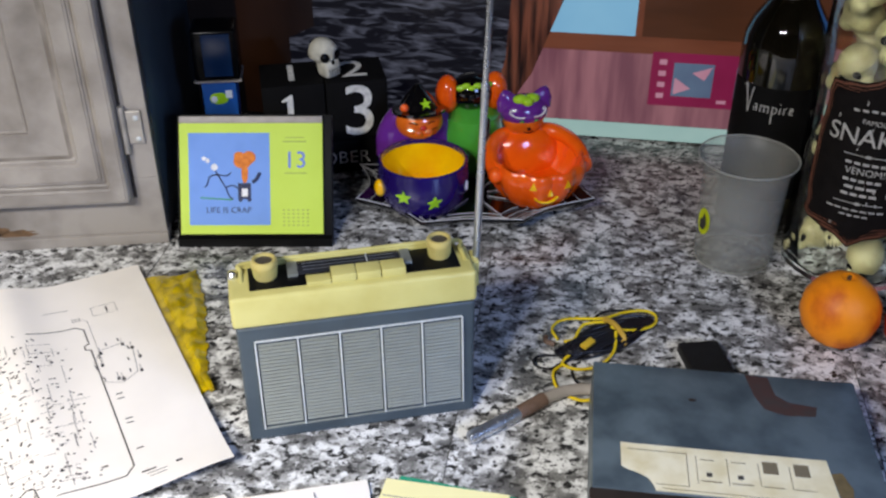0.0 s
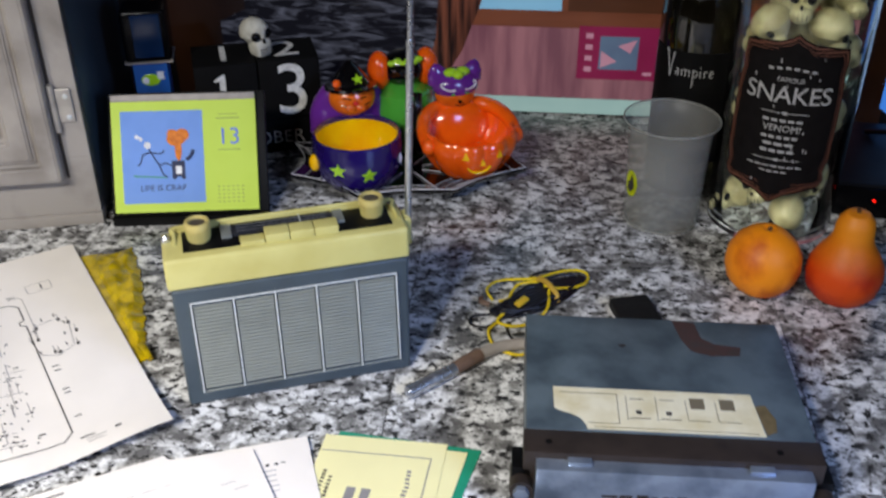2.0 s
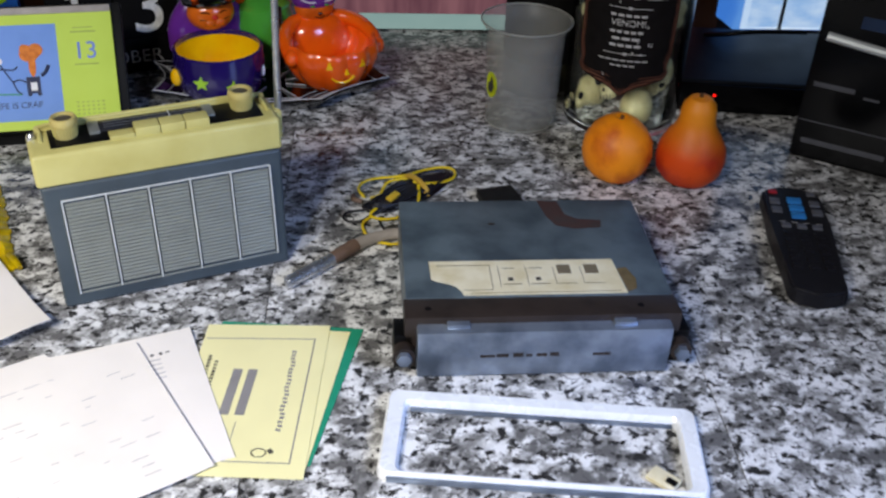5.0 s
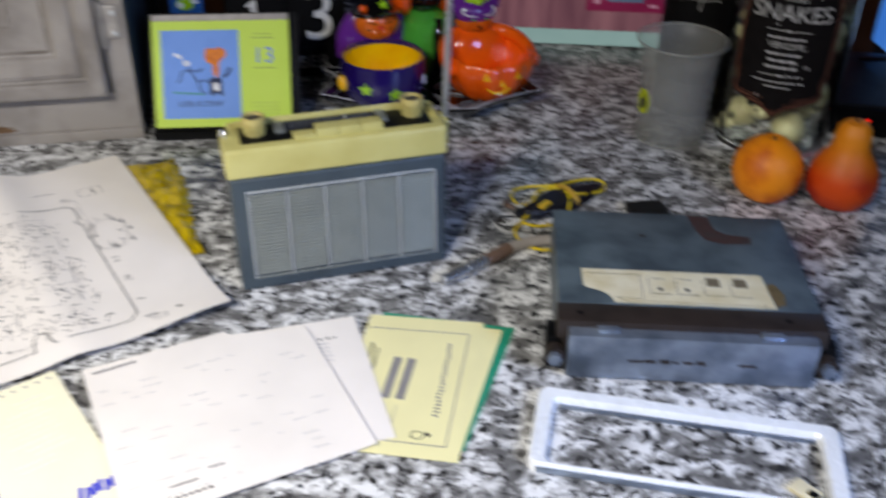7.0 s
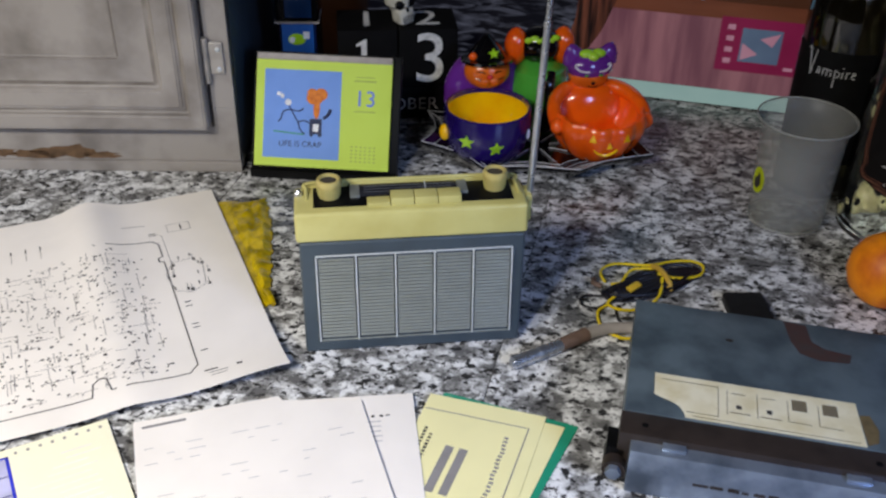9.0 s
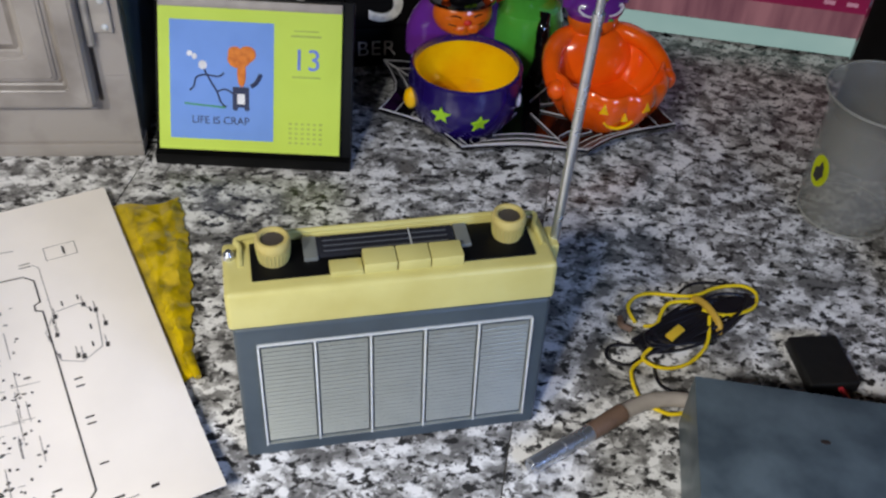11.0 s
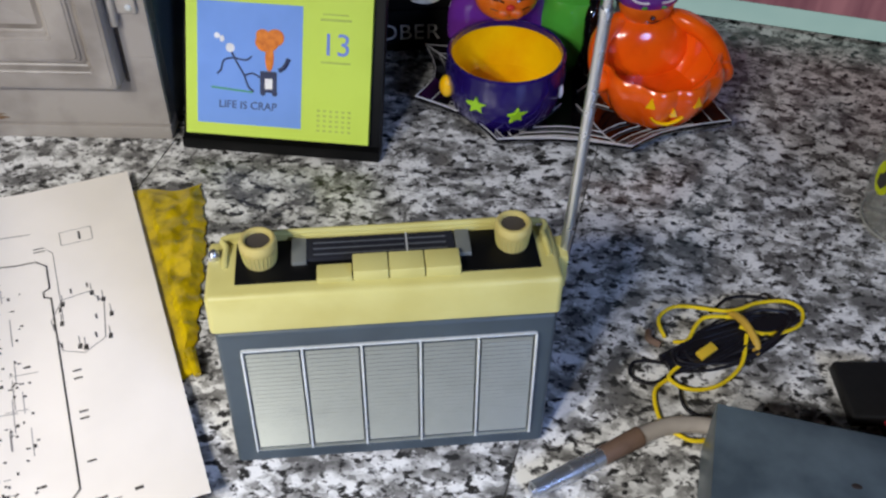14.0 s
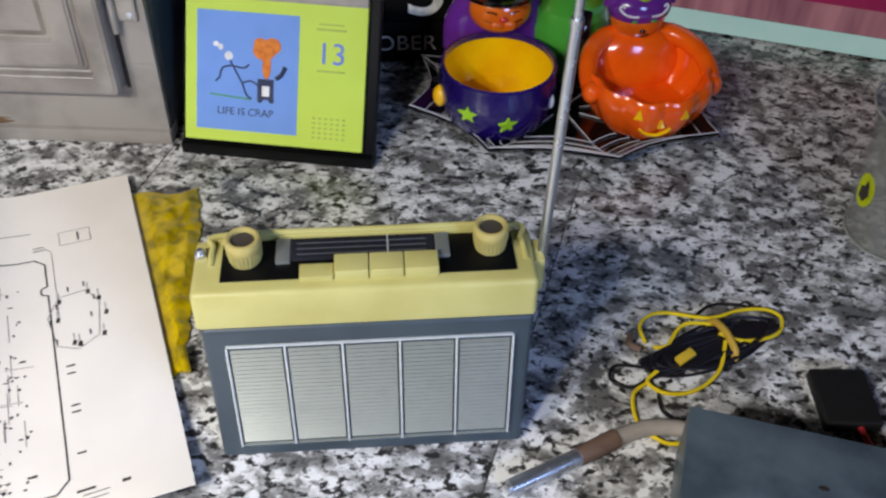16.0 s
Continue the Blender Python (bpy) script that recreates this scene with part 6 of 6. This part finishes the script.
# ---- candy bowls on the web tray ----
def web_tray():
    t = thing("web_tray", pose(0.2275, 0.319, 0, 0, 0, -11), "black ceramic tray with a white spider web pattern", "tray")
    corners = [(-0.1175, -0.037, 0.0195), (-0.052, -0.0775, 0.0160), (0.0446, -0.075, 0.0170), (0.118, -0.037, 0.0195), (0.119, 0.036, 0.0190), (0.050, 0.072, 0.0080), (-0.050, 0.072, 0.0080), (-0.119, 0.036, 0.0190)]
    ring = []
    for i, (x, y, z) in enumerate(corners):
        x2, y2, z2 = corners[(i + 1) % 8]
        for k in range(5):
            s = k / 5
            sag = 0.10 * math.sin(math.pi * s)
            ring.append(((x + (x2 - x) * s) * (1 - sag), (y + (y2 - y) * s) * (1 - sag), z + (z2 - z) * s - 0.002 * math.sin(math.pi * s)))
    bm = bmesh.new()
    levels = [[bm.verts.new((x * f, y * f, z * g + h)) for x, y, z in ring] for f, g, h in ((0.70, 0, 0.0), (0.80, 0.1, 0.0), (1.0, 1.0, -0.002), (1.008, 1.0, 0.0), (1.0, 1.0, 0.0012), (0.80, 0.25, 0.0035), (0.62, 0.0, 0.0040))]
    n = len(ring)
    for a, b in zip(levels, levels[1:]):
        for i in range(n):
            bm.faces.new((a[i], a[(i + 1) % n], b[(i + 1) % n], b[i]))
    bm.faces.new(levels[0])
    bm.faces.new(levels[-1])
    dish = part("dish", bm, "black_glaze", t)

    def at(i, f):
        x, y, z = ring[i % n]
        zz = 0.0048 if f < 0.63 else (0.0048 + (f - 0.62) / 0.18 * (z * 0.25 - 0.0003) if f < 0.8 else 0.0045 + z * 0.25 + (f - 0.8) / 0.2 * (z * 0.75 - 0.0026))
        return (x * f, y * f, max(zz, 0.0048) + 0.0002)

    for f in (0.56, 0.68, 0.79, 0.90, 0.995):
        part("web_ring", tube([at(i, f) for i in range(n + 1)], 0.00042, 6, 1), "web", dish, "white painted web line")
    for i in range(0, n, 5):
        part("web_spoke", tube([at(i, f) for f in (0.12, 0.4, 0.62, 0.8, 0.9, 1.0)], 0.00050, 6, 1), "web", dish, "white painted web line")


def witch_bowl():
    w = thing("candy_bowl", pose(0.1730, 0.3055, 0.0045, 0, 0, 2), "glossy indigo ceramic cauldron candy bowl with a hatted cat figure", "bowl", "candy bowls on the tray")
    part("bowl", lathe([(0, 0.002), (0.026, 0.0), (0.033, 0.003), (0.0405, 0.014), (0.0442, 0.028), (0.0450, 0.040), (0.0440, 0.050), (0.0440, 0.0535), (0.0425, 0.0550), (0.0410, 0.0540), (0.0405, 0.0500)], 56), "indigo", w, "indigo outside")
    part("lining", lathe([(0.0411, 0.0541), (0.0405, 0.0480), (0.0400, 0.036), (0.034, 0.020), (0.020, 0.011), (0, 0.009)], 56), "deep_yellow", w, "yellow inside")
    for ang, z, r in ((-127, 0.0325, 0.0080), (-88, 0.0275, 0.0080)):
        a = radians(ang)
        rad = 0.0448 if z > 0.030 else 0.0443
        tilt_up = 8 if z > 0.030 else 15
        m = pose(rad * math.cos(a), rad * math.sin(a), z, 0, 0, ang + 90) @ pose(0, 0, 0, 90 + tilt_up, 0, 12)
        part("star", star(bmesh.new(), m, r, 0.0009), "lime_glaze", w, "raised lime star", False)
    part("moon", ball(0.0375, -0.0235, 0.032, 0.0022, 0.0026, 0.0062, 16), "white_glaze", w, "white moon")
    part("paw", ball(-0.0445, -0.006, 0.030, 0.0058, 0.0068, 0.0090, 20), "deep_yellow", w, "orange paw")
    # the cat behind the bowl: wide face, cape, tall hat leaning back
    part("head", ball(0.007, 0.0505, 0.0700, 0.0245, 0.0190, 0.0190, 32), "face", w, "orange cat face")
    cape = lathe([(0, 0.0300), (0.0430, 0.0300), (0.0430, 0.0480), (0.0415, 0.0560), (0.0370, 0.066), (0.0310, 0.075), (0.0262, 0.080), (0.0, 0.082)], 40)
    part("cape", moved(cape, Matrix.Translation((0.006, 0.0640, 0)) @ Matrix.Diagonal((0.98, 0.42, 1, 1))), "purple", w, "purple cape")
    hat = Matrix.Translation((0.007, 0.0535, 0.0795)) @ pose(0, 0, 0, -8, 0, 0)
    part("hat_brim", moved(lathe([(0, 0.0), (0.023, -0.001), (0.0275, 0.0005), (0.0275, 0.0030), (0.023, 0.0040), (0, 0.006)], 40), hat), "black_glaze", w, "black hat brim")
    part("hat_cone", moved(lathe([(0.0215, 0), (0.0180, 0.007), (0.0130, 0.014), (0.0080, 0.020), (0.0035, 0.025), (0, 0.0265)], 32), hat @ Matrix.Translation((0, 0, 0.0025))), "black_glaze", w, "black pointed hat")
    part("hat_star", star(bmesh.new(), hat @ pose(0.0040, -0.0172, 0.0115, 58, 0, 8), 0.0060, 0.0010), "lime_glaze", w, "lime star", False)
    part("hat_bobble", moved(ball(-0.0165, -0.0120, 0.0080, 0.0044, 0.0040, 0.0044, 16), hat), "orange", w, "orange bobble")
    part("nose", ball(0.007, 0.0312, 0.0705, 0.0034, 0.0022, 0.0026, 14), "red_glaze", w, "red nose")
    for sx in (-1, 1):
        part("cheek", ball(0.007 + sx * 0.0050, 0.0325, 0.0650, 0.0056, 0.0036, 0.0046, 16), "face", w)
        part("eye_line", tube([(0.007 + sx * 0.0050, 0.0322, 0.0745), (0.007 + sx * 0.0090, 0.0336, 0.0757), (0.007 + sx * 0.0140, 0.0366, 0.0745)], 0.0007, 6, 4), "black_glaze", w, smooth=False)
        part("whisker", tube([(0.007 + sx * 0.0085, 0.0322, 0.0675), (0.007 + sx * 0.0150, 0.0350, 0.0685)], 0.0004, 6, 1), "black_glaze", w, smooth=False)


def pumpkin_bowl():
    p = thing("candy_bowl", pose(0.2865, 0.2985, 0.0045, 0, 0, 4), "glossy orange ceramic pumpkin candy bowl with a masked cat figure", "bowl", "candy bowls on the tray")
    bm = lathe([(0, 0.002), (0.020, 0.0), (0.028, 0.003), (0.037, 0.012), (0.0440, 0.024), (0.0475, 0.035), (0.0482, 0.043), (0.0472, 0.0495), (0.0452, 0.0520), (0.0430, 0.0510), (0.0415, 0.046), (0.0385, 0.034), (0.029, 0.023), (0, 0.019)], 96, ribs=10, rib=0.08)
    for v in bm.verts:
        if v.co.z > 0.028:
            v.co.z += (v.co.z - 0.028) * v.co.y * 3.0
    part("pumpkin", bm, "orange", p, "ribbed orange pumpkin")
    for sx in (-1, 1):
        arm = [(sx * 0.012, 0.040, 0.0565), (sx * 0.028, 0.034, 0.0570), (sx * 0.0405, 0.020, 0.0540), (sx * 0.0465, 0.004, 0.0480), (sx * 0.0475, -0.008, 0.0420)]
        part("arm", tube(arm, (0.0085, 0.0065), 16), "orange", p, "orange arm round the rim")
        part("paw", ball(sx * 0.0470, -0.0125, 0.0400, 0.0070, 0.0078, 0.0086, 18), "orange", p)
    back = Matrix.Translation((0, 0.0125, -0.0080))
    part("chest", ball(-0.001, 0.0350, 0.030, 0.0390, 0.0200, 0.036, 32), "orange", p)
    part("head", moved(ball(-0.002, 0.026, 0.0800, 0.0212, 0.0170, 0.0170, 32), back), "face", p, "orange cat face")
    mask = ball(-0.002, 0.0265, 0.0885, 0.0250, 0.0186, 0.0175, 32)
    for v in mask.verts:
        if v.co.z < 0.0830:
            v.co.z = 0.0830
        v.co.x = -0.002 + (v.co.x + 0.002) * (1 + 6.0 * (v.co.z - 0.088))
    part("mask", moved(mask, back), "purple", p, "purple mask")
    for sx in (-1, 1):
        ear = lathe([(0.0125, -0.004), (0.0100, 0.006), (0.0050, 0.013), (0, 0.016)], 20)
        part("ear", moved(moved(ear, Matrix.Translation((-0.002 + sx * 0.0175, 0.026, 0.0985)) @ pose(0, 0, 0, 0, sx * 16, 0) @ Matrix.Diagonal((1, 0.55, 1, 1))), back), "purple", p, "pointed purple ear")
        curl = []
        for x, z in ((0.0050, 0.0895), (0.0100, 0.0893), (0.0150, 0.0905), (0.0185, 0.0935), (0.0172, 0.0958), (0.0150, 0.0948)):
            depth = math.sqrt(max(0.0, 1 - (x / 0.0265) ** 2 - ((z - 0.0885) / 0.0175) ** 2))
            curl.append((-0.002 + sx * x, 0.0265 - 0.0186 * depth - 0.0003, z))
        part("brow", moved(tube(curl, 0.0009, 8, 4), back), "white_glaze", p, "white swirl on the mask")
        part("eye", moved(ball(-0.002 + sx * 0.0075, 0.0088, 0.0850, 0.0024, 0.0010, 0.0012, 12), back), "green_glaze", p, "green eye")
    for x, y, z, r in ((-0.008, 0.020, 0.1045, 0.0082), (0.004, 0.020, 0.1045, 0.0080), (-0.002, 0.016, 0.1030, 0.0060)):
        part("bow", moved(ball(x, y, z, r, 0.0060, 0.0048, 18), back), "lime_glaze", p, "lime bow")
    part("nose", moved(ball(-0.002, 0.0088, 0.0765, 0.0022, 0.0016, 0.0020, 12), back), "black_glaze", p)
    part("mouth_line", moved(tube([(-0.007, 0.0098, 0.0735), (-0.002, 0.0090, 0.0722), (0.003, 0.0098, 0.0735)], 0.0005, 6, 4), back), "black_glaze", p, smooth=False)
    # carved face, a little to one side of the front
    for x, z, w in ((-0.019, 0.0400, 0.0036), (0.015, 0.0390, 0.0034), (-0.002, 0.0320, 0.0026)):
        tri = prism([(-w, -w), (w, -w), (0, w * 1.5)], -0.0012, 0.0012)
        part("carved_eye", moved(tri, Matrix.Translation((x, -math.sqrt(0.0488 ** 2 - x * x) + (0.0012 if z < 0.035 else 0), z)) @ pose(0, 0, 0, 0, 0, math.degrees(math.asin(x / 0.0488))) @ pose(0, 0, 0, 82, 0, 0)), "deep_yellow", p, "yellow carved eye", False)
    part("carved_mouth", tube([(-0.0165, -0.0432, 0.0265), (-0.012, -0.0432, 0.0220), (-0.004, -0.0438, 0.0200), (0.003, -0.0440, 0.0222), (0.007, -0.0445, 0.0262)], (0.0010, 0.0017), 8), "deep_yellow", p, "yellow carved mouth")


def green_bowl():
    g = thing("candy_bowl", pose(0.2360, 0.3740, 0.0045, 0, 0, 0), "green and black ceramic candy bowl figure with orange hair", "bowl", "candy bowls on the tray")
    part("body", lathe([(0, 0.001), (0.020, 0.0), (0.027, 0.012), (0.032, 0.030), (0.033, 0.050), (0.029, 0.066), (0.016, 0.074), (0, 0.077)], 40), "green_glaze", g, "green coat")
    part("head", ball(0, 0, 0.090, 0.0230, 0.0190, 0.0200, 28), "black_glaze", g, "black cat head")
    for sx in (-1, 1):
        part("hair", ball(sx * 0.0250, 0.001, 0.0885, 0.0125, 0.0135, 0.0205, 24), "orange", g, "orange hair")
        part("lapel", ball(sx * 0.012, -0.019, 0.046, 0.0075, 0.0050, 0.0150, 16), "lime_glaze", g, "lime lapel")
    part("tail", tube([(0.006, -0.026, 0.004), (0.008, -0.031, 0.030), (0.007, -0.030, 0.055), (0.010, -0.022, 0.068)], (0.0075, 0.0050), 14), "black_glaze", g, "glossy black tail")
    for k in range(6):
        part("mask_lobe", ball(-0.0140 + 0.0056 * k, -0.0150 + 0.0014 * abs(k - 2.5), 0.0990 + 0.0024 * (k % 2), 0.0050, 0.0030, 0.0034, 14), "lime_glaze", g, "lime mask")


web_tray()
witch_bowl()
pumpkin_bowl()
green_bowl()


# ---- counter tiles, last ----
tile_mesh = None
SIZE, GAP = 0.3048, 0.0009
for iu in range(-5, 4):
    for iv in range(-2, 3):
        u0, v0 = 0.440 + (iu - 1) * SIZE, -0.0440 + iv * SIZE
        if u0 < -1.1 or u0 + SIZE > 1.3:
            continue
        if tile_mesh is None:
            h = SIZE / 2 - GAP / 2
            bm = one_box(-h, h, -h, h, -0.0095, 0.0)
            ob = part("tile", bm, "granite", counter)
            tile_mesh = ob.data
        else:
            ob = new("tile", tile_mesh)
            ob.parent = counter
        ob.location = (u0 + SIZE / 2, v0 + SIZE / 2, 0)
